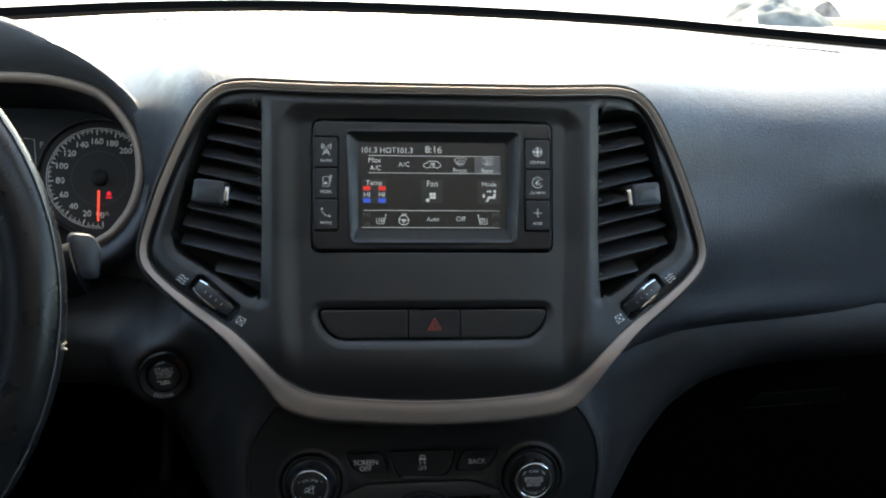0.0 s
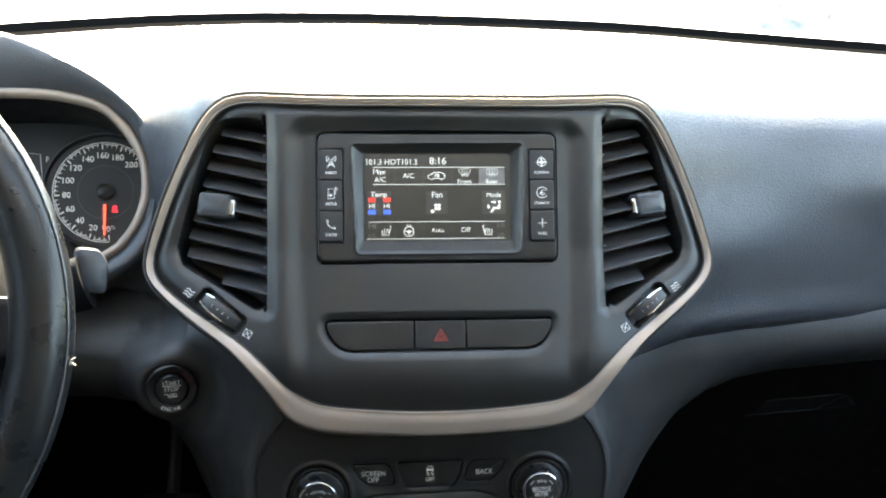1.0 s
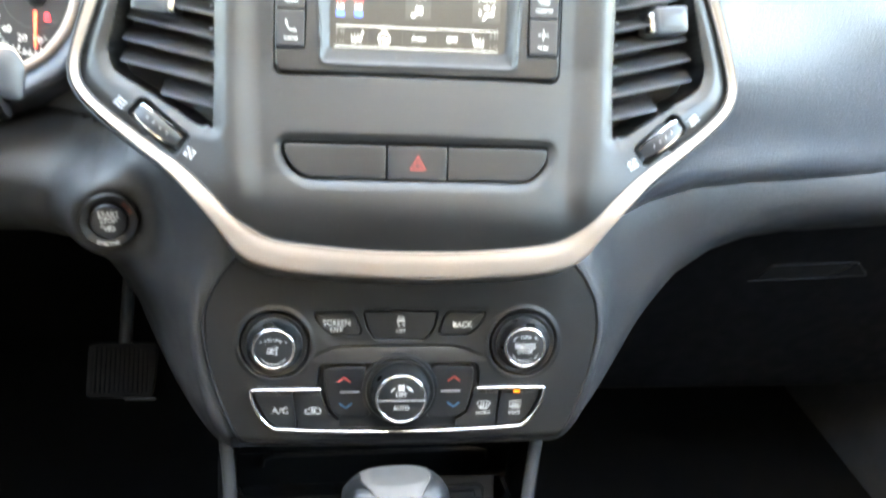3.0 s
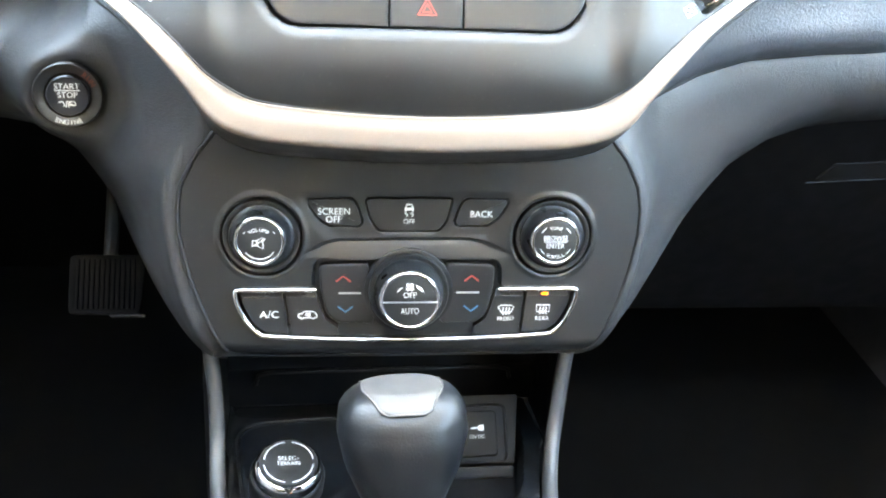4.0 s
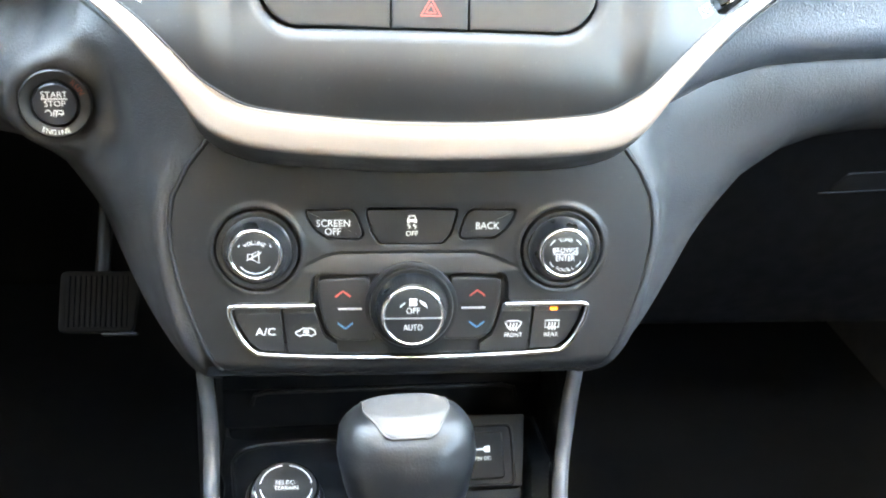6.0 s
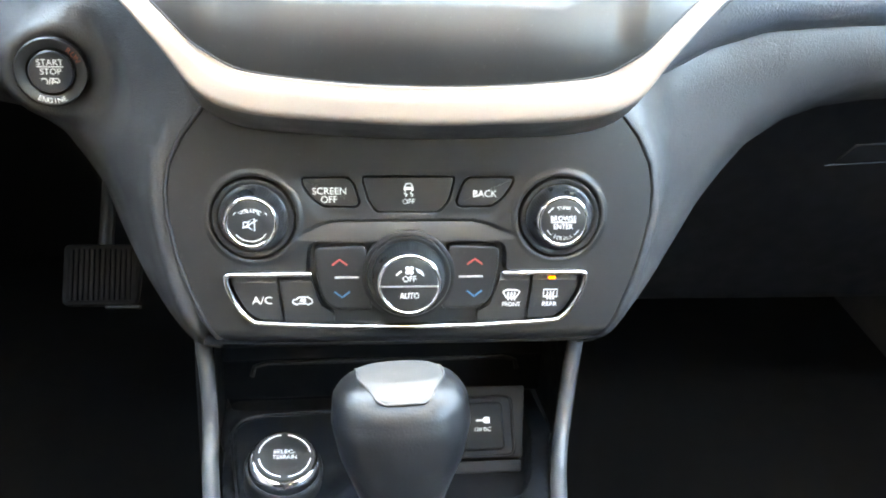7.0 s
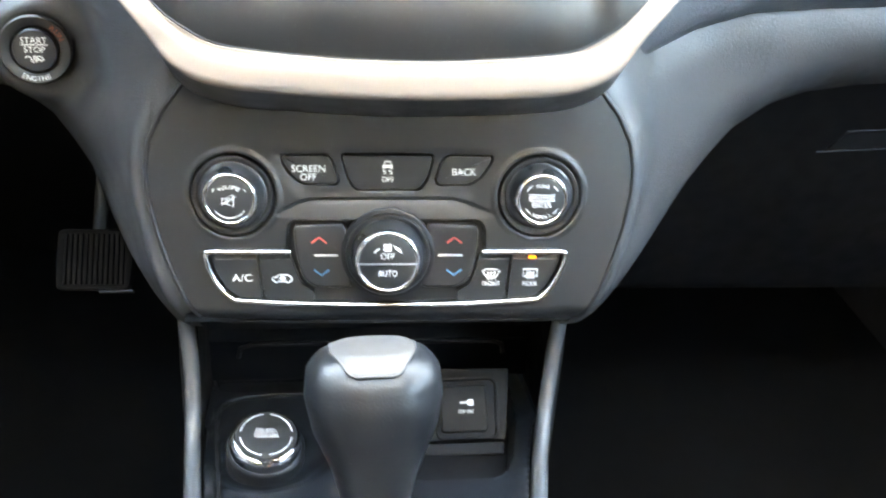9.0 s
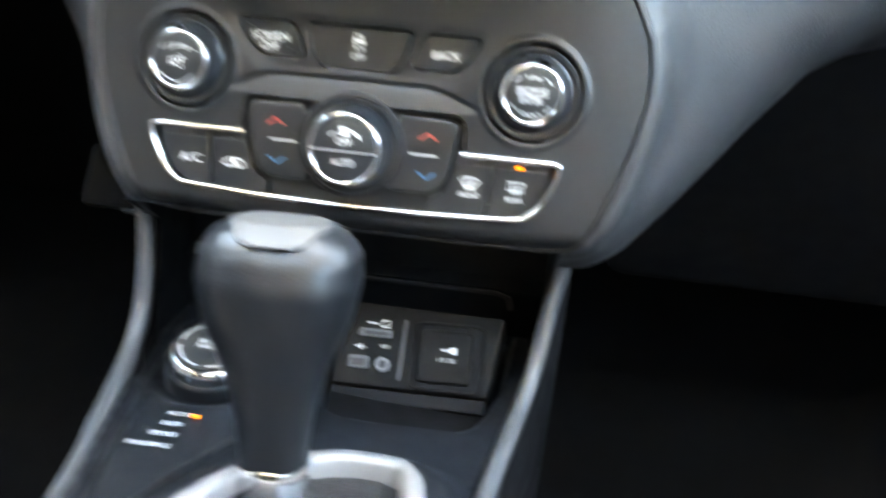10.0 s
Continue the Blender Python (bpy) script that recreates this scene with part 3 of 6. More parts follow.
# boss round the start button
rb = np.hypot(GX + 0.2135, GZ - 0.609)
near = 1 - step(rb, 0.022, 0.052)
Y = Y * (1 - near) + (0.0700 + 0.15 * (GX + 0.2135)) * near
Y = Y - 0.0045 * np.exp(-((rb - 0.0275) / 0.0085) ** 2) + 0.008 * (1 - step(rb, 0.014, 0.0205))
SEAM_HALF = [(0.0, 0.104), (0.095, 0.103), (0.110, 0.0935), (0.1175, 0.0880), (0.1305, 0.0720), (0.1393, 0.0550), (0.1421, 0.0400), (0.1420, 0.0250), (0.1382, 0.0030), (0.1321, -0.0180), (0.1241, -0.0386), (0.1175, -0.0500), (0.1140, -0.0535), (0.100, -0.0560), (0.0, -0.0565)]
SEAM = [(u + 0.0035, v) for u, v in mirrored(SEAM_HALF)]
seam_points = [CLIMATE @ Vector((u, v, -0.004)) for u, v in SEAM]
seam_world = [(p.x, p.z) for p in seam_points]
cl_o, cl_n = CLIMATE.translation, CLIMATE.col[2]
panel_y = cl_o.y + (-0.0100 - cl_n[0] * (GX - cl_o.x) - cl_n[2] * (GZ - cl_o.z)) / cl_n[1]
ds = distance(seam_world, GX, GZ)
close = np.exp(-(np.maximum(0, ds) / 0.013) ** 2)
Y = Y * (1 - close) + np.minimum(Y, panel_y + 9.0 * np.maximum(0, 0.505 - GZ) ** 2) * close
Y = Y - 0.0045 * np.exp(-((ds - 0.010) / 0.0075) ** 2) * (1 - step(GZ, 0.56, 0.61))
keep = (D < 0.030) & (GZ < czg + 0.02) & (ds > -0.009) & ~((A < 0.114) & (GZ < 0.483)) & (GZ > 0.456)
lv, lf = relief(gx, gz, Y, keep)
part("lower_panel", ([(v[0], v[2], v[1]) for v in lv], lf), LOWER, dashboard, "black grained lower dashboard with arches over the footwells")

# glove box
GLOVE_M = Matrix.Translation((0, 0.160, 0.520)) @ Matrix(((1, 0, 0, 0), (0, -0.42, -0.907, 0), (0, 0.907, -0.42, 0), (0, 0, 0, 1)))
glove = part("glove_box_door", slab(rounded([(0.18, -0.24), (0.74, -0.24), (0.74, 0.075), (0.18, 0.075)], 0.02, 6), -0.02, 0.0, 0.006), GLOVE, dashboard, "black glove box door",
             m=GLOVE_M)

# ---- upper centre stack ----
def stack_w(u, v):
    return 0.008 - 0.85 * u * u + 0.10 * np.maximum(0, -v - 0.04) - 7.5 * np.maximum(0, -v - 0.11) ** 2


OUT_HALF = [(0.0, 0.0712), (0.07, 0.0722), (0.112, 0.0745), (0.138, 0.0765), (0.1525, 0.0762), (0.1645, 0.0712), (0.1752, 0.0595), (0.1845, 0.0438), (0.1965, 0.0190), (0.2060, -0.0030),
            (0.2140, -0.0258), (0.2190, -0.0442), (0.2188, -0.0540), (0.2125, -0.0640), (0.1955, -0.0790), (0.1740, -0.0952), (0.1545, -0.1100), (0.1345, -0.1315), (0.1225, -0.1470),
            (0.1145, -0.1588), (0.1045, -0.1665), (0.0845, -0.1720), (0.0415, -0.1750), (0.0, -0.1762)]
IN_HALF = [(0.0, 0.0660), (0.07, 0.0670), (0.112, 0.0692), (0.138, 0.0712), (0.1510, 0.0708), (0.1618, 0.0660), (0.1708, 0.0558), (0.1802, 0.0405), (0.1920, 0.0160), (0.2012, -0.0060),
           (0.2090, -0.0275), (0.2142, -0.0442), (0.2134, -0.0537), (0.2074, -0.0622), (0.1898, -0.0766), (0.1670, -0.0920), (0.1445, -0.1073), (0.1230, -0.1270), (0.1125, -0.1385),
           (0.1010, -0.1455), (0.0870, -0.1520), (0.04, -0.1568), (0.0, -0.1580)]


def by_angle(outline, centre, n):
    """The outline at n even angles round a centre."""
    P = np.array([(p[0] - centre[0], p[1] - centre[1]) for p in outline])
    ang = np.unwrap(np.arctan2(P[:, 1], P[:, 0]))
    r = np.hypot(P[:, 0], P[:, 1])
    if ang[-1] < ang[0]:
        ang, r = ang[::-1], r[::-1]
    ang, r = np.concatenate([ang - 2 * math.pi, ang, ang + 2 * math.pi]), np.tile(r, 3)
    o = np.argsort(ang)
    th = np.linspace(-math.pi, math.pi, n, endpoint=False)
    rr = np.interp(th, ang[o], r[o])
    soft = n // 140
    rr = sum(np.roll(rr, k) for k in range(-soft, soft + 1)) / (2 * soft + 1)
    return [(centre[0] + rr[i] * math.cos(th[i]), centre[1] + rr[i] * math.sin(th[i])) for i in range(n)]


OUTER = by_angle(smooth_loop(mirrored(OUT_HALF), 5), (0, -0.04), 420)
INNER = by_angle(smooth_loop(mirrored(IN_HALF), 5), (0, -0.04), 420)
VENT_R = [(0.1280, 0.0500), (0.1300, 0.0552), (0.1355, 0.0586), (0.1480, 0.0600), (0.1580, 0.0592), (0.1640, 0.0556), (0.1716, 0.0440), (0.1807, 0.0144), (0.1900, -0.0200), (0.1937, -0.0335), (0.1920, -0.0425),
          (0.1879, -0.0488), (0.1733, -0.0575), (0.1530, -0.0700), (0.1370, -0.0800), (0.1322, -0.0812), (0.1287, -0.0788), (0.1274, -0.0713)]
VENT_L = [(-u, v) for u, v in reversed(VENT_R)]
SLOT = [(-0.0835, -0.0910), (0.0835, -0.0910), (0.0828, -0.0985), (0.0775, -0.1075), (0.0690, -0.1132), (-0.0690, -0.1132), (-0.0775, -0.1075), (-0.0828, -0.0985)]

centre_stack = thing("centre_stack", STACK, "black centre stack fascia framed by satin champagne trim", "centre stack")
us, vs_ = np.arange(-0.222, 0.2221, 0.0011), np.arange(-0.183, 0.0781, 0.0011)
U, V = np.meshgrid(us, vs_)
W = stack_w(U, V)
half = 0.1070 - 0.05 * np.maximum(0, -V - 0.05)
sa, sb = np.abs(U) - half + 0.014, np.maximum(V - 0.0545, -0.150 - V) + 0.014
shelf = np.hypot(np.maximum(sa, 0), np.maximum(sb, 0)) + np.minimum(np.maximum(sa, sb), 0) - 0.014
W -= 0.0060 * (1 - step(shelf, -0.0090, 0.0080)) * (1 - 0.9 * step(-V, 0.105, 0.150))
ridge = np.exp(-((np.abs(U) - 0.1185) / 0.007) ** 2) * (1 - step(-V, 0.06, 0.16)) * (1 - step(V, 0.045, 0.066))
W += 0.0010 * ridge
for vent in (VENT_R, VENT_L):
    dv = distance(smooth_loop(vent, 3), U, V)
    W -= 0.004 * (1 - step(dv, -0.002, 0.010)) + 0.050 * (1 - step(dv, -0.0022, 0.0012))
dm = distance(rect(-0.0890, -0.0488, 0.0890, 0.0475, 0.007), U, V)
W -= 0.020 * (1 - step(dm, -0.0014, 0.0012))
dsl = distance(rounded(SLOT, 0.006), U, V)
W -= 0.0035 * (1 - step(dsl, -0.002, 0.007)) * (V < -0.085) + 0.014 * (1 - step(dsl, -0.0012, 0.0008))
for wu, wv, ang in ((0.1605, -0.0827, 39), (-0.1605, -0.0827, -39)):
    c, s = math.cos(radians(ang)), math.sin(radians(ang))
    a, b = (U - wu) * c + (V - wv) * s, -(U - wu) * s + (V - wv) * c
    dw = np.hypot(np.maximum(np.abs(a) - 0.0165, 0), np.maximum(np.abs(b) - 0.0038, 0)) - 0.0032
    W -= 0.010 * (1 - step(dw, -0.001, 0.0012))
rim_d = distance([(p[0], p[1]) for p in INNER], U, V)
W -= 0.0030 * (1 - step(-rim_d, 0.0, 0.0085)) * (V > -0.09) * (rim_d < 0.002)
edge_d = distance([(p[0], p[1]) for p in OUTER], U, V)
keep = edge_d < -0.0025
part("fascia", relief(us, vs_, W, keep), FASCIA, centre_stack, "black satin plastic fascia")
trim_profile = [(-0.05, -0.004), (0.0, 0.0), (0.02, 0.0006), (0.16, 0.0007), (0.20, 0.0013), (0.50, 0.0024), (0.80, 0.0034), (0.90, 0.0036), (0.97, 0.0028), (1.01, 0.0008), (1.03, -0.0020)]
def trim_w(u, v):
    return stack_w(u, v) + 0.28 * max(0.0, -v - 0.150)


part("trim", band(OUTER, INNER, trim_profile, trim_w), TRIM, centre_stack, "satin champagne silver surround", sharp=60)
part("under_lip", band(OUTER, INNER, [(1.0, -0.0012), (1.06, -0.0040), (1.28, -0.0190), (1.48, -0.0370), (1.50, -0.060)], trim_w), GLARE_LIP, centre_stack, "black lip below the trim, coloured greyer for veiling glare", sharp=60)

# Shadow lines on both sides of the trim, drawn as thin black beads.
gap_line = sorted(((p[0], p[1]) for p in inset(OUTER, -0.0028) if p[1] > -0.120), key=lambda p: math.atan2(p[0], p[1] + 0.12))
gap_path = [(u, v, float(stack_w(u, v)) - 0.0035) for u, v in gap_line[::2]]
gap_r = [0.0003 + 0.0014 * min(1.0, k / 14, (len(gap_path) - 1 - k) / 14) for k in range(len(gap_path))]
part("shadow_gap", tube(gap_path, gap_r, 6), DIALFACE, centre_stack, "black bead drawn as the shadow line round the trim", sharp=80)
part("inner_shadow_line", tube([(p[0], p[1], float(stack_w(p[0], p[1])) + 0.0001) for p in inset(INNER, 0.0005)][::2], 0.0006, 6, closed=True), DIALFACE, centre_stack, "black bead drawn as the shadow line inside the trim", sharp=80)

# air vents
def blade_length(poly, side, u0, v0, slope):
    """How far a slanted blade runs from its inner end before it meets the vent's outer wall."""
    ts = np.arange(0.014, 0.09, 0.0005)
    d = distance(poly, side * (u0 + ts), v0 + slope * ts)
    out = np.nonzero(d > -0.0035)[0]
    return float(ts[out[0]]) if len(out) else 0.06


SLATS = [0.0425, 0.0284, 0.0146, 0.0010, -0.0130, -0.0270, -0.0410, -0.0552, -0.0698]
SLOPE, BLADES = 0.24, 8
for side, poly in ((1, VENT_R), (-1, VENT_L)):
    vent = part("air_vent", slab([(p[0], p[1]) for p in inset(smooth_loop(poly, 2), -0.001)], -0.070, -0.062, 0.0005), DARK, centre_stack, "black air vent with slanted blades")
    for v0 in SLATS:
        prof = [(-0.034, 0.0105), (-0.0225, 0.0082), (-0.0100, 0.0006), (-0.0086, -0.0004), (-0.0084, -0.0012), (-0.0094, -0.0016), (-0.0230, 0.0060), (-0.034, 0.0088)]
        span = blade_length(poly, side, 0.1272, v0 + 0.001, SLOPE)
        vsl, fsl, m7 = [], [], len(prof)
        for k in range(BLADES + 1):
            t = span * k / BLADES
            sag = 0.0030 * (k / BLADES) ** 3
            for w, dvv in prof:
                vsl.append((side * (0.1268 + t), v0 + SLOPE * t + dvv, float(stack_w(0.1268 + t, v0)) + w - 0.001 - sag))
        for k in range(BLADES):
            for i in range(m7):
                j = (i + 1) % m7
                fsl.append((k * m7 + i, k * m7 + j, (k + 1) * m7 + j, (k + 1) * m7 + i))
        fsl += [tuple(range(m7)), tuple(range(BLADES * m7, (BLADES + 1) * m7))]
        part("slat", (vsl, fsl), BLADE, vent, fix=True, sharp=40)
        part("pivot", lathe([(0.0011, -0.016), (0.0011, -0.0118), (0.0, -0.0113)], 8, (side * 0.1284, v0 + 0.0042)), RAIL, vent)
    # sliding tab
    tab_m = pose(side * 0.1665, -0.0040, float(stack_w(0.1665, 0)) - 0.0010, 0, side * 12, side * 7)
    tab = part("tab", moved(slab(rect(-0.0125, -0.0092, 0.0125, 0.0092, 0.0035, 6), -0.022, 0.0015, 0.0030, dome=0.0010), tab_m), CAP, vent, "black ribbed adjusting tab")
    part("tab_frame", moved(strokes([[tuple(p) for p in rect(-0.0100, -0.0068, 0.0102, 0.0068, 0.002)] * 1], 0.0007, 0.0022, closed=True), tab_m), BLADE, tab)
    part("tab_trim", moved(slab(rect(-0.0022, -0.0064, 0.0022, 0.0064, 0.0016), -0.016, -0.0012, 0.0014), tab_m @ pose(-side * 0.0138, -0.0010, 0, 0, -side * 16, 0)), CHROME, tab, "chrome tip")
    # thumb wheel
    ang = side * 39
    wheel_m = pose(side * 0.1605, -0.0827, float(stack_w(0.16, -0.083)) - 0.0012, 0, 0, ang) @ Matrix.Diagonal((0.88, 0.95, 0.85, 1.0))
    tw_v, tw_f = [], []
    for k in range(25):
        a = -0.0178 + 0.0356 * k / 24
        h = 0.0062 * (1 - (a / 0.0210) ** 2)
        narrow = 1 - 0.30 * (a / 0.0178) ** 4
        for b, dh in ((-0.0056, -0.005), (-0.0056, -0.0010), (-0.0040, 0.0), (0.0040, 0.0), (0.0056, -0.0010), (0.0056, -0.005)):
            tw_v.append((a, b * narrow, h + dh))
    for k in range(24):
        for j in range(5):
            tw_f.append((k * 6 + j, (k + 1) * 6 + j, (k + 1) * 6 + j + 1, k * 6 + j + 1))
    wheel = part("thumb_wheel", (tw_v, tw_f), BLADE, centre_stack, "black thumb wheel with chrome edges beside the vent", m=wheel_m, sharp=50, fix=True)
    for b in (-0.0054, 0.0054):
        part("chrome_edge", tube([(a, b * (1 - 0.30 * (a / 0.0178) ** 4), 0.0062 * (1 - (a / 0.0210) ** 2) - 0.0009) for a in np.linspace(-0.0178, 0.0178, 15)], 0.0008, 6), CHROME, wheel)
    for k in range(4):
        a = -0.008 + 0.0055 * k
        part("rib", slab(rect(a - 0.0003, -0.0010, a + 0.0003, 0.0010), 0.0035, 0.0062 * (1 - (a / 0.0210) ** 2) + 0.0005, 0.0002), SATIN, wheel)
    # plain print, no lamp behind it; PRINT's glow only makes it brighter
    # printed marks: open and shut
    wz = float(stack_w(0.184, -0.07)) + 0.0016
    ax, ay = side * math.cos(radians(38)), math.sin(radians(38))
    for k in (-1, 0, 1):
        ln = [(side * 0.1846 + ax * 0.0035 * t - side * ay * 0.0022 * k - side * ay * 0.0005 * math.sin(t * 5), -0.0690 + ay * 0.0035 * t + abs(ax) * (0.0022 * k + 0.0005 * math.sin(t * 5))) for t in np.linspace(-1, 1, 13)]
        part("open_mark", strokes([ln], 0.0006, wz), PRINT, centre_stack)
    wc = float(stack_w(0.14, -0.099)) + 0.0012
    cu_, cv_ = side * 0.1400, -0.0992
    rot = [(cu_ + 0.0038 * math.cos(radians(q + side * 32)), cv_ + 0.0038 * math.sin(radians(q + side * 32))) for q in (45, 135, 225, 315)]
    part("shut_mark", strokes([rot + [rot[0]], [rot[0], rot[2]], [rot[1], rot[3]]], 0.0005, wc), PRINT, centre_stack)

# blanking panels and the hazard switch under the screen
SL_IN = [(p[0], p[1]) for p in inset(rounded(SLOT, 0.006), 0.0007)]
def clip_u(poly, lo, hi):
    out = []
    for i in range(len(poly)):
        a, b = poly[i - 1], poly[i]
        for bound in sorted((lo, hi), key=lambda q: abs(q - a[0])):
            if (a[0] - bound) * (b[0] - bound) < 0:
                t = (bound - a[0]) / (b[0] - a[0])
                out.append((bound, a[1] + t * (b[1] - a[1])))
        if lo <= b[0] <= hi:
            out.append((b[0], b[1]))
    return out


for lo, hi in ((-1, -0.0196), (0.0192, 1)):
    part("blank_panel", slab(clip_u(SL_IN, lo, hi), -0.010, 0.0030, 0.0009), FASCIA, centre_stack, "black blanking panel")
hazard = part("hazard_switch", slab(clip_u(SL_IN, -0.0188, 0.0186), -0.010, 0.0034, 0.0009), KEY, centre_stack, "black hazard light switch with a red triangle")
part("switch_rim", strokes([[(-0.0152, -0.0925), (-0.0150, -0.1010), (-0.0132, -0.1095), (-0.0115, -0.1112), (0.0118, -0.1112), (0.0136, -0.1095), (0.0150, -0.1010), (0.0152, -0.0925)]], 0.0010, 0.0036), FASCIA, hazard)
tri = lambda r: [(0.0003 + r * math.cos(radians(a)), -0.1034 + r * math.sin(radians(a))) for a in (90, 210, 330, 90)]
part("triangle", joined(strokes([tri(0.0056)], 0.0011, 0.0036), strokes([tri(0.0027)], 0.0009, 0.0036)), PRINT_RED, hazard, "red warning triangle")

# ---- climate panel ----
climate_panel = thing("climate_panel", CLIMATE, "black climate and audio control panel with three knobs below the fascia", "control panel")


def climate_w(u, v):
    return 0.0 - 1.1 * np.maximum(0, np.abs(u) - 0.07) ** 2 - 60.0 * np.maximum(0, -v - 0.0430) ** 2 - 0.9 * np.maximum(0, v - 0.075) ** 2


us, vs_ = np.arange(-0.1465, 0.1514, 0.0008), np.arange(-0.0575, 0.1050, 0.0008)
U, V = np.meshgrid(us, vs_)
W = climate_w(U, V)
KNOBS = ((-0.0886, 0.0247), (0.0888, 0.0247))
for ku, kv in KNOBS:
    r = np.hypot(U - ku, V - kv)
    W += 0.0012 * np.exp(-((r - 0.0262) / 0.0018) ** 2) - 0.006 * (1 - step(r, 0.0236, 0.0246))
FAN = (0.0003, -0.0101)
SHELF = [(-0.0655, 0.0500), (0.0640, 0.0500), (0.0600, 0.0350), (0.0490, 0.0228), (-0.0470, 0.0228), (-0.0580, 0.0350)]
dsh = distance(rounded(SHELF, 0.006), U, V)
W -= 0.0014 * (1 - step(dsh, -0.0045, 0.0040))
UPPER_KEYS = [[(-0.0609, 0.0482), (-0.0350, 0.0486), (-0.0314, 0.0450), (-0.0277, 0.0338), (-0.0298, 0.0307), (-0.0484, 0.0311), (-0.0552, 0.0361), (-0.0602, 0.0440)],
              [(-0.0266, 0.0487), (0.0271, 0.0487), (0.0236, 0.0345), (0.0180, 0.0276), (-0.0178, 0.0276), (-0.0230, 0.0345)],
              [(0.0609, 0.0482), (0.0350, 0.0486), (0.0314, 0.0450), (0.0277, 0.0338), (0.0298, 0.0307), (0.0484, 0.0311), (0.0552, 0.0361), (0.0602, 0.0440)]]
for k in UPPER_KEYS:
    dk = distance(rounded(k, 0.003), U, V)
    W -= 0.0035 * (1 - step(dk, -0.0003, 0.0005))
# sunken channel above the temperature keys, and the key bed
BED = [(-0.0580, 0.0046), (-0.0566, 0.0082), (-0.0530, 0.0099), (0.0522, 0.0099), (0.0558, 0.0082), (0.0572, 0.0046), (0.0575, -0.0081), (0.1019, -0.0081), (0.1059, -0.0104), (0.1046, -0.0182),
       (0.0969, -0.0333), (0.0884, -0.0392), (0.0556, -0.0413), (0.0, -0.0423), (-0.0556, -0.0413), (-0.0884, -0.0392), (-0.0969, -0.0333), (-0.1046, -0.0182), (-0.1059, -0.0104), (-0.1019, -0.0081), (-0.0585, -0.0081)]
db = distance(rounded(BED, 0.003), U, V)
W -= 0.0060 * (1 - step(db, -0.0006, 0.0006))
# scoop under the upper keys: an overhang above, running out to the panel below
SCOOP = smooth_loop([(-0.0610, 0.0110), (-0.0560, 0.0190), (-0.0455, 0.0228), (-0.0300, 0.0234), (0.0300, 0.0236), (0.0407, 0.0230), (0.0520, 0.0195), (0.0585, 0.0110)], 4)
dsc = distance(SCOOP, U, V)
W -= 0.0030 * np.clip((V - 0.0100) / 0.0130, 0, 1) ** 1.3 * (1 - step(dsc, -0.0022, 0.0004))
keep = distance([(p[0], p[1]) for p in inset(SEAM, 0.0012)], U, V) < 0
part("panel", relief(us, vs_, W, keep), FASCIA, climate_panel, "black satin plastic panel")
shut = [(p[0], p[1], float(climate_w(p[0], p[1])) - 0.0008) for p in SEAM]
part("shut_line", tube(shut, 0.0015, 6, closed=True), DIALFACE, climate_panel, sharp=80)
part("panel_edge", band([(p[0], p[1]) for p in inset(SEAM, 0.0008)], [(p[0], p[1]) for p in inset(SEAM, 0.003)], [(0.0, -0.001), (0.7, -0.0008), (1.0, -0.003), (1.0, -0.03)], lambda u, v: float(climate_w(u, v))), FASCIA, climate_panel)

# chrome surround of the lower keys
CH = [(0.0563, -0.0087), (0.0989, -0.0087), (0.1034, -0.009), (0.1058, -0.0104), (0.1048, -0.0175), (0.1014, -0.0259), (0.0969, -0.0329), (0.0924, -0.0369), (0.0874, -0.0387), (0.0556, -0.0406), (0.0277, -0.0414), (0.0, -0.0417)]
full = [(u, v) for u, v in CH] + [(-u, v) for u, v in reversed(CH[:-1])]
path = [(p.x, p.y, 0.0012) for p in smooth_loop(full, 5, closed=False)]
part("chrome_surround", tube(path, 0.00165, 10, squash=(1.0, 1.0)), CHROME, climate_panel, "bright chrome surround", sharp=80)

LOWER_KEYS = [[(-0.1019, -0.0097), (-0.0767, -0.0097), (-0.0737, -0.0392), (-0.0884, -0.038), (-0.0954, -0.0325), (-0.1024, -0.0192)],
              [(-0.076, -0.0097), (-0.0575, -0.0097), (-0.0508, -0.0289), (-0.0431, -0.0338), (-0.0431, -0.0406), (-0.073, -0.0393)],
              [(0.0554, -0.0097), (0.0737, -0.0097), (0.0707, -0.0393), (0.0412, -0.0406), (0.0412, -0.0338), (0.0488, -0.0289)],
              [(0.1019, -0.0097), (0.0745, -0.0097), (0.0715, -0.0392), (0.0884, -0.038), (0.0954, -0.0325), (0.1024, -0.0192)]]
TEMP_L = [(-0.0562, 0.0044), (-0.0550, 0.0074), (-0.0520, 0.0088), (-0.0234, 0.0097), (-0.0195, -0.0329), (-0.044, -0.0325), (-0.0517, -0.0259), (-0.0556, -0.0095)]
TEMP_R = [(-u - 0.0010, v) for u, v in TEMP_L]


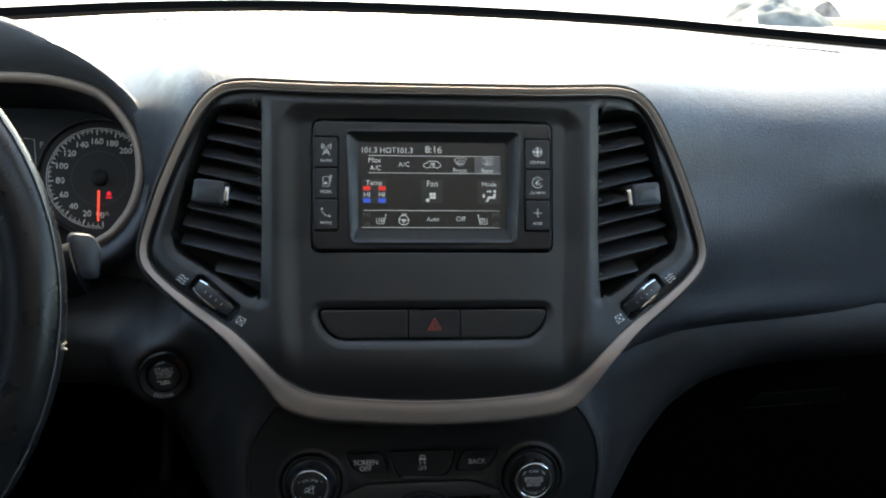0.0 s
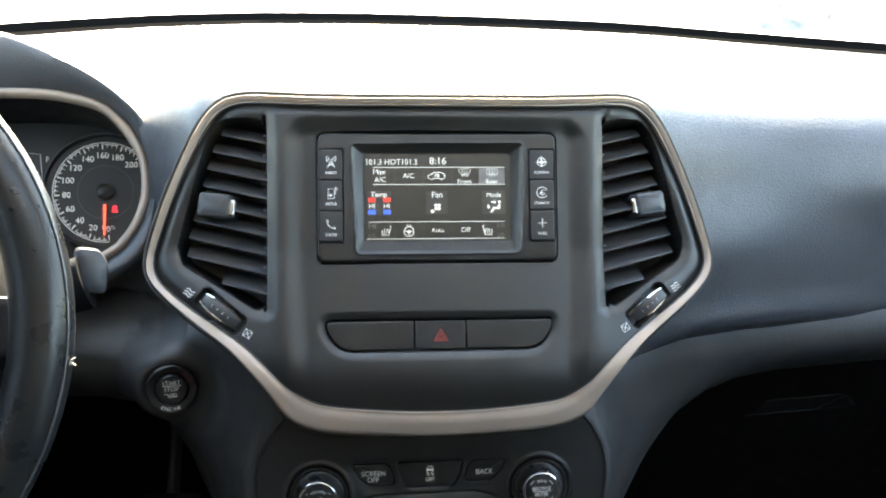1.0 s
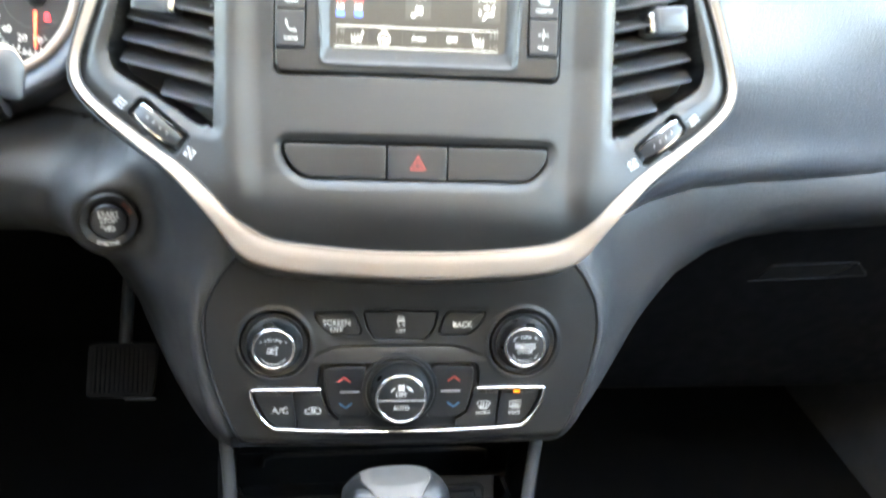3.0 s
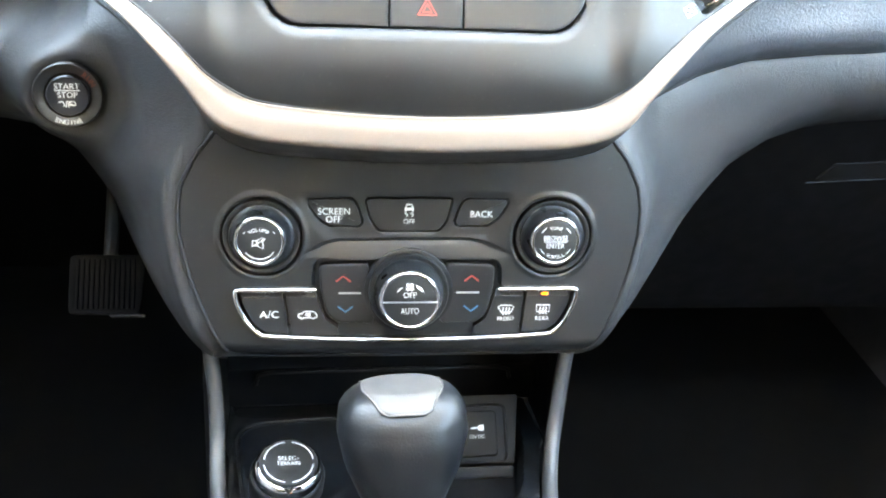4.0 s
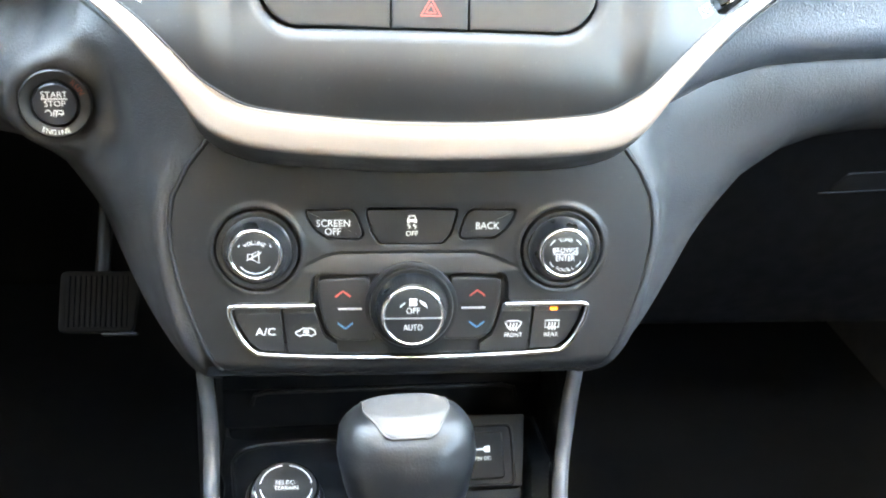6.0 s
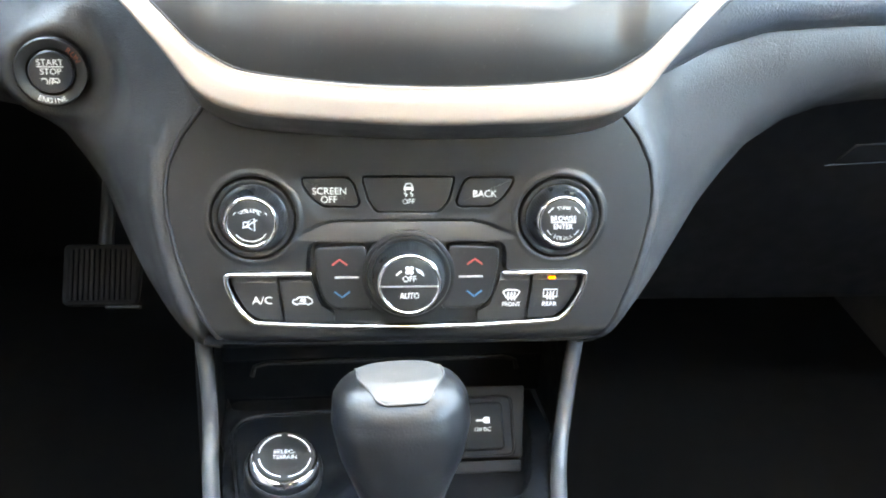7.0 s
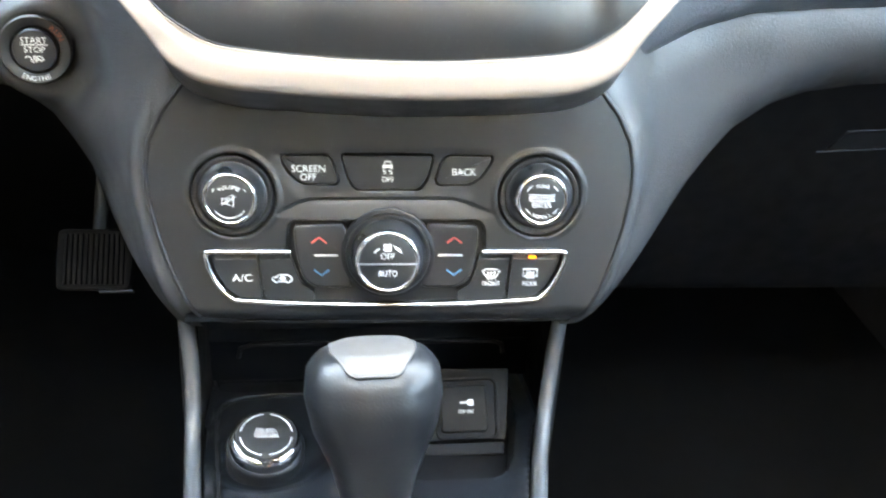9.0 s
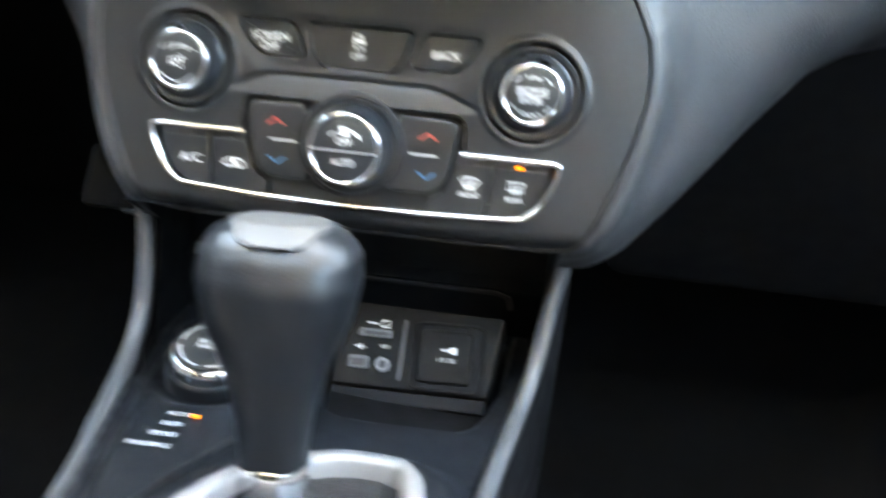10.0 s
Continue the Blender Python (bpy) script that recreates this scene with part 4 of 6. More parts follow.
# icons, drawn in a box one unit high about their middle
def icon(kind):
    """Stroke lines and filled shapes of a printed symbol, about one unit high."""
    L, F = [], []
    if kind == "up":
        L = [[(-0.9, -0.35), (0, 0.35), (0.9, -0.35)]]
    elif kind == "down":
        L = [[(-0.9, 0.35), (0, -0.35), (0.9, 0.35)]]
    elif kind == "car":
        L = [[(-1.1, -0.15), (-1.0, 0.12), (-0.65, 0.2), (-0.35, 0.45), (0.6, 0.45), (1.0, 0.15), (1.05, -0.25), (0.8, -0.3), (0.62, -0.48), (0.4, -0.3), (-0.45, -0.3), (-0.62, -0.48), (-0.85, -0.3), (-1.1, -0.15)],
             [(0.35, 0.2), (-0.2, 0.2), (-0.25, -0.02), (0.3, -0.02)], [(0.1, 0.1), (0.35, -0.02), (0.1, -0.14)]]
    elif kind == "front":
        L = [[(-0.75, 0.3), (-0.4, 0.47), (0.4, 0.47), (0.75, 0.3), (0.42, -0.25), (-0.42, -0.25), (-0.75, 0.3)]]
        L += [[(x, 0.28), (x + 0.06, 0.1), (x - 0.04, -0.05), (x + 0.04, -0.5)] for x in (-0.28, 0.0, 0.28)]
    elif kind == "rear":
        L = [[(-0.65, 0.47), (0.65, 0.47), (0.65, -0.22), (-0.65, -0.22), (-0.65, 0.47)]]
        L += [[(x, 0.28), (x + 0.06, 0.1), (x - 0.04, -0.05), (x + 0.04, -0.5)] for x in (-0.28, 0.0, 0.28)]
    elif kind == "fan":
        for k in range(4):
            c, s = math.cos(radians(45 + 90 * k)), math.sin(radians(45 + 90 * k))
            F.append([(0.27 * c + 0.2 * math.cos(a) * 1.0, 0.27 * s + 0.2 * math.sin(a)) for a in np.linspace(0, 6.28, 11)[:-1]])
    elif kind == "speaker":
        L = [[(-0.55, -0.2), (-0.55, 0.2), (-0.2, 0.2), (0.3, 0.5), (0.3, -0.5), (-0.2, -0.2), (-0.55, -0.2)], [(-0.2, 0.2), (-0.2, -0.2)], [(-0.65, -0.3), (0.5, 0.35)]]
    elif kind == "skid":
        F = [[(-0.34, 0.06), (0.34, 0.06), (0.34, 0.26), (-0.34, 0.26)], [(-0.34, -0.02), (-0.20, -0.02), (-0.20, 0.06), (-0.34, 0.06)], [(0.20, -0.02), (0.34, -0.02), (0.34, 0.06), (0.20, 0.06)]]
        L = [[(-0.26, 0.26), (-0.18, 0.50), (0.18, 0.50), (0.26, 0.26)], [(-0.2, -0.08), (-0.32, -0.18), (-0.1, -0.28), (-0.22, -0.42)], [(0.22, -0.08), (0.1, -0.18), (0.32, -0.28), (0.2, -0.42)]]
    elif kind == "seat":
        L = [[(-0.45, 0.15), (-0.42, -0.38), (0.2, -0.38), (0.42, 0.45)], [(0.3, 0.5), (0.5, 0.42)]]
        L += [[(x, 0.2), (x + 0.07, 0.05), (x - 0.03, -0.1), (x + 0.05, -0.25)] for x in (-0.22, 0.0, 0.2)]
    elif kind == "wheel":
        L = [arc(0, -0.08, 0.42, 0, 360, 20), [(-0.4, -0.05), (0.4, -0.05)], [(0, -0.08), (0, -0.48)]]
        L += [[(x, 0.5), (x + 0.05, 0.42), (x - 0.03, 0.34)] for x in (-0.15, 0.0, 0.15)]
        F = [[(0.16 * math.cos(a), -0.1 + 0.13 * math.sin(a)) for a in np.linspace(0, 6.28, 10)[:-1]]]
    elif kind == "mode":
        F = [[(0.46 + 0.13 * math.cos(a), 0.42 + 0.13 * math.sin(a)) for a in np.linspace(0, 6.28, 11)[:-1]],
             [(0.36, 0.22), (0.56, 0.22), (0.5, -0.2), (0.05, -0.2), (-0.15, -0.5), (-0.33, -0.5), (-0.1, -0.02), (0.3, -0.02)],
             [(-0.25, 0.36), (0.02, 0.36), (0.02, 0.26), (0.2, 0.42), (0.02, 0.58), (0.02, 0.48), (-0.25, 0.48)],
             [(-0.55, 0.2), (-0.43, 0.2), (-0.43, 0.02), (-0.33, 0.02), (-0.49, -0.18), (-0.65, 0.02), (-0.55, 0.02)]]
    elif kind == "mast":
        L = [[(-0.3, -0.5), (0, 0.3), (0.3, -0.5)], [(-0.22, -0.3), (0.16, -0.1)], [(0.22, -0.3), (-0.16, -0.1)], [(-0.12, 0.0), (0.12, 0.0)],
             arc(0, 0.3, 0.22, -40, 40, 5), arc(0, 0.3, 0.22, 140, 220, 5), arc(0, 0.3, 0.4, -40, 40, 6), arc(0, 0.3, 0.4, 140, 220, 6)]
    elif kind == "media":
        L = [[(-0.28, -0.5), (0.28, -0.5), (0.28, 0.4), (-0.28, 0.4), (-0.28, -0.5)], [(0.4, -0.1), (0.4, 0.6), (0.55, 0.35)]]
        F = [[(-0.05 + 0.14 * math.cos(a), -0.2 + 0.12 * math.sin(a)) for a in np.linspace(0, 6.28, 9)[:-1]]]
    elif kind == "phone":
        L = [arc(0.32, 0.32, 0.72, 175, 275, 10), [(-0.42, 0.4), (-0.25, 0.22)], [(0.4, -0.42), (0.22, -0.25)]]
    elif kind == "compass":
        F = [[(0, 0.58), (0.09, 0.09), (0.58, 0), (0.09, -0.09), (0, -0.58), (-0.09, -0.09), (-0.58, 0), (-0.09, 0.09)]]
        L = [arc(0, 0, 0.40, 0, 360, 18)]
    elif kind == "climate":
        L = [arc(0, 0, 0.5, 30, 330, 18), arc(0.02, 0.05, 0.26, 200, 340, 8), [(-0.1, 0.22), (0.22, 0.22)]]
        F = [[(0.12 * math.cos(a) - 0.05, 0.12 * math.sin(a)) for a in np.linspace(0, 6.28, 9)[:-1]]]
    elif kind == "plus":
        L = [[(-0.42, 0), (0.42, 0)], [(0, -0.42), (0, 0.42)]]
    elif kind == "plug":
        L = [[(-0.8, 0.0), (0.05, 0.0)], [(0.4, 0.22), (0.4, -0.22)]]
        F = [[(0.05, -0.2), (0.05, 0.2), (0.22, 0.34), (0.75, 0.34), (0.75, -0.34), (0.22, -0.34)]]
    elif kind == "restart":
        L = [arc(-0.62, 0, 0.36, -50, 230, 14), [(-0.12, -0.42), (0.06, 0.42)], [(0.22, -0.36), (0.22, 0.1), (0.38, 0.36), (0.84, 0.36), (1.0, 0.1), (1.0, -0.36)], [(0.22, -0.05), (1.0, -0.05)], [(0.14, 0.42), (1.08, -0.42)]]
    elif kind == "usb":
        L = [[(-0.9, 0), (0.8, 0)], [(-0.4, 0), (-0.1, 0.35), (0.25, 0.35)], [(-0.2, 0), (0.1, -0.35), (0.4, -0.35)]]
        F = [[(0.75, 0.16), (1.0, 0), (0.75, -0.16)]]
    return L, F


def printed(kind, u, v, w, size, width=0.0005):
    L, F = icon(kind)
    L = [[(u + x * size, v + y * size) for x, y in l] for l in L]
    F = [[(u + x * size, v + y * size) for x, y in f] for f in F]
    geos = []
    if L:
        geos.append(strokes(L, width, w))
    if F:
        geos.append(patches(F, w))
    return joined(*geos)


# upper keys of the climate panel
ky = []
for pts in UPPER_KEYS:
    ky.append(part("key", slab([(p[0], p[1]) for p in inset(rounded(pts, 0.003), 0.0006)], -0.006, -0.0010, 0.0004, lift=lambda u, v: float(climate_w(u, v))), FASCIA, climate_panel, "black push key"))
marks(ky[0], PRINT, lettering("SCREEN", height=0.0040, width=0.0192, at=(-0.0451, 0.0404, -0.0009)), lettering("OFF", height=0.0040, width=0.0092, at=(-0.0453, 0.0355, -0.0009)))
part("symbol", joined(printed("skid", 0.0003, 0.0406, -0.0009, 0.0082, 0.0007), lettering("OFF", height=0.0030, width=0.0070, at=(0.0003, 0.0342, -0.0009))), PRINT, ky[1])
part("lamp", slab(rect(-0.0020, 0.0466, 0.0024, 0.0482), -0.002, -0.0007, 0.0001), DARK, ky[1])
part("inscription", lettering("BACK", height=0.0040, width=0.0138, at=(0.0446, 0.0387, -0.0009)), PRINT, ky[2])

# lower keys
kl = []
def cut(loop, v0, keep_upper):
    """The share of a loop above or below the height v0."""
    out = []
    for (u1, v1), (u2, v2) in zip(loop, loop[1:] + loop[:1]):
        if (v1 >= v0) == keep_upper:
            out.append((u1, v1))
        if (v1 >= v0) != (v2 >= v0):
            out.append((u1 + (u2 - u1) * (v0 - v1) / (v2 - v1), v0))
    return out


def slope(u, v):
    return -0.55 * max(0.0, v + 0.0142)


for pts in LOWER_KEYS:
    whole = [(p[0], p[1]) for p in inset(rounded(pts, 0.002), 0.0006)]
    kl.append(part("key", slab(cut(whole, -0.0142, False), -0.0065, -0.0018, 0.0002), FASCIA, climate_panel, "black push key"))
    part("key_brow", slab(cut(whole, -0.0142, True), -0.0068, -0.0018, 0.0002, lift=slope), FASCIA, kl[-1])
wk = -0.0016
part("inscription", lettering("A/C", height=0.0046, width=0.0118, at=(-0.0858, -0.0254, wk)), PRINT, kl[0])
part("symbol", printed("car", -0.0622, -0.0260, wk, 0.0054, 0.0007), PRINT, kl[1])
part("symbol", joined(printed("front", 0.0620, -0.0235, wk, 0.0068, 0.0007), lettering("FRONT", height=0.0026, width=0.0108, at=(0.0622, -0.0293, wk))), PRINT, kl[2])
part("symbol", joined(printed("rear", 0.0856, -0.0233, wk, 0.0064, 0.0007), lettering("REAR", height=0.0026, width=0.0086, at=(0.0854, -0.0293, wk))), PRINT, kl[3])
for k, u, mt in ((0, -0.0864, DARK), (1, -0.0642, DARK), (2, 0.0654, DARK), (3, 0.0865, LED_ORANGE)):
    part("lamp", slab(rect(u - 0.0022, -0.0137, u + 0.0022, -0.0124, 0.0003), -0.0030, -0.0014, 0.0002, lift=slope), mt, kl[k], "lit orange lamp" if mt is LED_ORANGE else "unlit lamp")
for u in (-0.0600, 0.0576):
    part("filler", slab([(u - 0.016, -0.0408), (u + 0.016, -0.0408), (u + 0.016, -0.0335), (u - 0.016, -0.0335)], -0.0068, -0.0040, 0.0004), DARK, climate_panel)

# temperature rockers
for sgn, pts, nm in ((-1, TEMP_L, "driver"), (1, TEMP_R, "passenger")):
    rk = part("temperature_key", slab([(p[0], p[1]) for p in inset(rounded(pts, 0.0045), 0.0015)], -0.0065, 0.0004, 0.0012, lift=lambda u, v: -0.0012 * math.exp(-((v + 0.0112) / 0.004) ** 2)), FASCIA, climate_panel, "black temperature rocker with red and blue arrows")
    um = -0.0399 if sgn < 0 else 0.0394
    part("up_arrow", printed("up", um, -0.0018, 0.0006, 0.0050, 0.0011), PRINT_RED, rk, "red arrow")
    part("down_arrow", printed("down", um + (0.0011 if sgn < 0 else 0.0), -0.0215, 0.0006, 0.0050, 0.0011), PRINT_BLUE, rk, "blue arrow")
    u0, u1 = (-0.0429, -0.0290) if sgn < 0 else (0.0300, 0.0444)
    part("divider", slab(rect(u0, -0.0118, u1, -0.0105, 0.0003), -0.003, 0.0006, 0.0003), SATIN, rk, "silver bar")

# three knobs
def knob(name, cu, cv, r_bezel, r_base, r_top, height, raised, parent, label):
    """A control knob: raised bezel ring, ribbed hollow skirt, chrome ring and flat cap."""
    kn = part(name, lathe([(r_bezel, -0.006), (r_bezel, raised - 0.0008), (r_bezel - 0.0006, raised), (r_bezel - 0.0028, raised), (r_bezel - 0.0034, raised - 0.0007), (r_bezel - 0.0036, -0.005)], 72, (cu, cv)), FASCIA, parent, label, sharp=50)
    low, top = raised - 0.0004, height - 0.0020
    hollow = [(r_base - (r_base - r_top - 0.0016) * i / 7, low + (top - low) * (i / 7) ** 1.7) for i in range(8)]
    part("skirt", lathe([(r_base + 0.0001, -0.006)] + hollow, 144, (cu, cv), flute=0.00012, flutes=72), SKIRT, kn, "ribbed black skirt", sharp=25)
    part("ring", lathe([(r_top + 0.0014, height - 0.0022), (r_top + 0.0012, height - 0.0008), (r_top + 0.0006, height + 0.0001), (r_top - 0.0002, height + 0.0003), (r_top - 0.0009, height), (r_top - 0.0012, height - 0.0006)], 64, (cu, cv), cap=False), CHROME, kn, "chrome ring", sharp=60)
    part("cap", lathe([(r_top - 0.0010, height - 0.0014), (r_top - 0.0011, height - 0.0004), (r_top - 0.0018, height - 0.0001), (0.0, height)], 64, (cu, cv)), KEY, kn, "flat black cap")
    return kn


volume = knob("volume_knob", KNOBS[0][0], KNOBS[0][1], 0.0233, 0.0196, 0.0140, 0.0112, 0.0012, climate_panel, "black volume knob with chrome ring")
tune = knob("tune_knob", KNOBS[1][0], KNOBS[1][1], 0.0233, 0.0196, 0.0140, 0.0112, 0.0012, climate_panel, "black tuning knob with chrome ring")
fan = knob("fan_knob", FAN[0], FAN[1], 0.0248, 0.0216, 0.0172, 0.0190, 0.0034, climate_panel, "large black fan knob with chrome ring")
part("collar", lathe([(0.0274, -0.005), (0.0274, 0.0006), (0.0270, 0.0009), (0.0246, 0.0009), (0.0246, -0.005)], 72, FAN), DARK, fan, "matt black collar", sharp=50)
hw = 0.01125
ku, kv = KNOBS[0]
marks(volume, PRINT, arched("VOLUME", (ku, kv - 0.0030), 0.0103, 90, 0.0022, hw, 12.2), strokes([arc(ku, kv, 0.0103, 143, 153, 4), arc(ku, kv, 0.0103, 27, 37, 4), arc(ku, kv - 0.0004, 0.0102, 216, 324, 18)], 0.0005, hw),
      printed("speaker", ku, kv - 0.0008, hw, 0.0072, 0.0006))
ku, kv = KNOBS[1]
marks(tune, PRINT, arched("TUNE", (ku, kv - 0.0020), 0.0103, 90, 0.0021, hw, 12.0), arched("SCROLL", (ku, kv), 0.0098, 270, 0.0020, hw, 11.5, inward=True),
      strokes([arc(ku, kv, 0.0103, 126, 150, 6), arc(ku, kv, 0.0103, 30, 54, 6), arc(ku, kv, 0.0103, 208, 230, 6), arc(ku, kv, 0.0103, 310, 332, 6)], 0.0005, hw),
      strokes([[(ku - 0.0074, kv - 0.0003), (ku + 0.0074, kv - 0.0003)]], 0.0005, hw),
      lettering("BROWSE", height=0.0030, width=0.0148, at=(ku, kv + 0.0020, hw)), lettering("ENTER", height=0.0030, width=0.0110, at=(ku, kv - 0.0028, hw)))
hf = 0.0191
fu, fv = FAN
marks(fan, PRINT, printed("fan", fu, fv + 0.0088, hf, 0.0060, 0.0005), lettering("OFF", height=0.0036, width=0.0078, at=(fu, fv + 0.0037, hf)), lettering("AUTO", height=0.0036, width=0.0110, at=(fu, fv - 0.0064, hf)),
      patches([[(fu + 0.0034, fv + 0.0102), (fu + 0.0070, fv + 0.0084), (fu + 0.0084, fv + 0.0052), (fu + 0.0044, fv + 0.0080)]], hf),
      strokes([arc(fu, fv, 0.0095, 118, 142, 6)], 0.0008, hf))
part("cap_bar", slab(rect(fu - 0.0160, fv - 0.0014, fu + 0.0160, fv - 0.0005), 0.010, 0.0194, 0.0003), SATIN, fan, "silver bar across the cap")

# ---- radio with touchscreen ----
radio = thing("touchscreen_radio", STACK @ Matrix.Diagonal((0.98, 0.965, 1.0, 1.0)), "black radio unit with a lit touchscreen showing climate settings", "radio")
MOD = rect(-0.0904, -0.0503, 0.0904, 0.0489, 0.0068, 6)
us, vs_ = np.arange(-0.0905, 0.0906, 0.0007), np.arange(-0.0505, 0.0492, 0.0007)
U, V = np.meshgrid(us, vs_)
dmod = distance(MOD, U, V)
W = 0.0018 - 0.002 * step(dmod, -0.0016, 0.0)
FRAME = [(-0.0655, 0.0405), (0.0648, 0.0412), (0.0612, -0.0438), (-0.0620, -0.0438)]
df = distance(rounded(FRAME, 0.004), U, V)
WIN = rect(-0.0566, -0.0345, 0.0553, 0.0338, 0.0025)
dwn = distance(WIN, U, V)
slope = np.clip(-df / np.maximum(1e-4, (-df + np.maximum(dwn, 0))), 0, 1)
W -= 0.0042 * np.where(df < 0, slope ** 0.8, 0)
W += 0.0006 * np.exp(-(df / 0.0010) ** 2)
for u0, u1 in ((-0.0895, -0.0718), (0.0690, 0.0886)):
    dk = distance(rect(u0, -0.0352, u1, 0.0362, 0.002), U, V)
    W -= 0.0020 * (1 - step(dk, -0.0003, 0.0005))
keep = (dmod < 0.0002) & (dwn > -0.001)
part("bezel", relief(us, vs_, W, keep), PIANO, radio, "smooth black bezel")
part("housing", slab(rect(-0.0895, -0.0495, 0.0895, 0.0482), -0.030, -0.0045, 0.001), DARK, radio)
display = part("display", slab(rect(-0.0575, -0.0353, 0.0562, 0.0346), -0.0045, -0.0026, 0.0002), LIT_BACK, radio, "lit dark display")
zs = -0.0024


def sp(px, py):
    return ((px - 768.6) * 0.0004205, (325.3 - py) * 0.0004205)


def word(body, px, py, wide, mat, high=None):
    u, v = sp(px, py)
    part("inscription", lettering(body, width=wide * 0.0004205, height=high * 0.0004205 if high else None, at=(u, v, zs)), mat, display)


def bar(x0, y0, x1, y1, mat, dz=0.0, r=0.0, nm="line"):
    a, b = sp(x0, y0), sp(x1, y1)
    q = rect(min(a[0], b[0]), min(a[1], b[1]), max(a[0], b[0]), max(a[1], b[1]), r * 0.0004205)
    part(nm, patches([q], zs - 0.0001 + dz), mat, display)


for x0, x1, y in ((652, 891, 271), (652, 891, 302.5), (643, 889, 371), (640, 889, 402)):
    bar(x0, y - 0.5, x1, y + 0.5, LIT_WHITE)
for xa, ya, yb in ((690, 272, 302), (742, 272, 302), (793, 272, 302), (842, 272, 302), (742, 372, 401), (793, 372, 401), (690, 372, 401)):
    bar(xa, ya, xa + 0.8, yb, LIT_PANEL)
bar(746, 315, 785, 357, LIT_PANEL, 0, 2, "key_field")
bar(640, 314, 684, 358, LIT_PANEL, 0, 2, "key_field")
bar(848, 314, 891, 358, LIT_PANEL, 0, 2, "key_field")
bar(843, 273, 890, 301.5, LIT_GREY, 0, 1, "key_field")
word("101.3 HOT101.3", 685.5, 261, 91, LIT_WHITE, 10.0)
word("8:16", 768.5, 259, 30, LIT_WHITE, 12.5)
word("Max", 663, 279, 22, LIT_WHITE)
word("A/C", 664, 293.5, 20, LIT_WHITE)
word("A/C", 715, 286.5, 20, LIT_WHITE)
word("Front", 817, 297, 25, LIT_WHITE)
word("Rear", 867, 297, 22, LIT_WHITE)
word("Temp", 661.5, 322, 29, LIT_WHITE)
word("HI", 649, 342, 10, LIT_WHITE)
word("HI", 675.5, 342, 10, LIT_WHITE)
word("Fan", 766.5, 321.5, 19, LIT_WHITE)
word("Mode", 870, 322, 26, LIT_WHITE)
word("Auto", 767, 386.5, 22, LIT_WHITE)
word("Off", 818, 386, 17, LIT_WHITE)
for px, py, b in ((649, 378, "HI"), (649, 396, "LO"), (882, 378, "HI"), (882, 396, "LO")):
    word(b, px, py, 12, LIT_DIM)
for k, px, py, s, wd in (("car", 766, 287, 14.5, 1.3), ("front", 817, 281, 15, 1.0), ("rear", 867, 281, 15, 1.0), ("fan", 767, 344, 15, 1.2), ("mode", 870, 344, 21, 1.2),
                         ("seat", 675, 388, 19, 1.2), ("wheel", 715, 387, 21, 1.3)):
    u, v = sp(px, py)
    part("symbol", printed(k, u, v, zs, s * 0.0004205, wd * 0.0004205), LIT_WHITE, display)
u, v = sp(857, 388)
part("symbol", [([(2 * u - x, y, z) for x, y, z in g[0]], [tuple(reversed(f)) for f in g[1]]) for g in (printed("seat", u, v, zs, 19 * 0.0004205, 1.5 * 0.0004205),)][0], LIT_WHITE, display)
u, v = sp(758, 352)
part("symbol", patches([arc(u, v, 3.4 * 0.0004205, 0, 330, 10)], zs), LIT_WHITE, display)
for px in (649, 676):
    bar(px - 6.5, 327, px + 6.5, 334.5, LIT_RED, 0.0001, 1.5, "tab")
    bar(px - 6.5, 349, px + 6.5, 357, LIT_BLUE, 0.0001, 1.5, "tab")
# hard keys
for col, names in ((-1, (("mast", "RADIO"), ("media", "MEDIA"), ("phone", "PHONE"))), (1, (("compass", "COMPASS"), ("climate", "CLIMATE"), ("plus", "MORE")))):
    for i, (k, b) in enumerate(names):
        v1, v0 = 0.0358 - i * 0.0236, 0.0358 - (i + 1) * 0.0236 + 0.0007
        u0, u1 = (-0.0892, -0.0722) if col < 0 else (0.0694 + 0.0003 * i, 0.0882)
        hk = part("hard_key", slab(rect(u0, v0, u1, v1, 0.0014), -0.004, 0.0020, 0.0006), KEY, radio, "black key with a white symbol")
        uc = -0.0805 if col < 0 else 0.0790
        part("symbol", joined(printed(k, uc, (v0 + v1) / 2 + 0.0018, 0.0021, 0.0082 if k != "mast" else 0.0088, 0.00048), lettering(b, height=0.0021, width=0.0021 * 0.78 * len(b), at=(uc, v0 + 0.0052, 0.0021))), FIGURES, hk)

# ---- instrument cluster ----
cluster = thing("instrument_cluster", CLUSTER, "hooded instrument cluster with a lit speedometer needle at zero", "instrument cluster")
def widen(pts, d):
    return [(p[0], p[1]) for p in inset(pts, -d)]


RN = [(p[0], p[1]) for p in RING]
part("surround", band(widen(RN, 0.000), widen(RN, -0.004), [(0.0, 0.0), (0.3, 0.03), (0.8, 0.085), (1.0, 0.098)], lambda u, v: 0.0), DARK, cluster, "black inner surround")
part("backing", patches([widen(RN, 0.002)], -0.004), DIALFACE, cluster, "black instrument face")
part("ring", band(widen(RN, 0.0056), widen(RN, -0.0034), [(0.0, 0.096), (0.08, 0.100), (0.35, 0.1030), (0.65, 0.1030), (0.92, 0.1005), (1.0, 0.096)], lambda u, v: 0.0), TRIM, cluster, "satin champagne ring", sharp=60)
hood_out = by_angle(smooth_loop([(u + ring_mid, v) for u, v in mirrored(HOOD_HALF)], 5), (ring_mid, 0.0), 180)
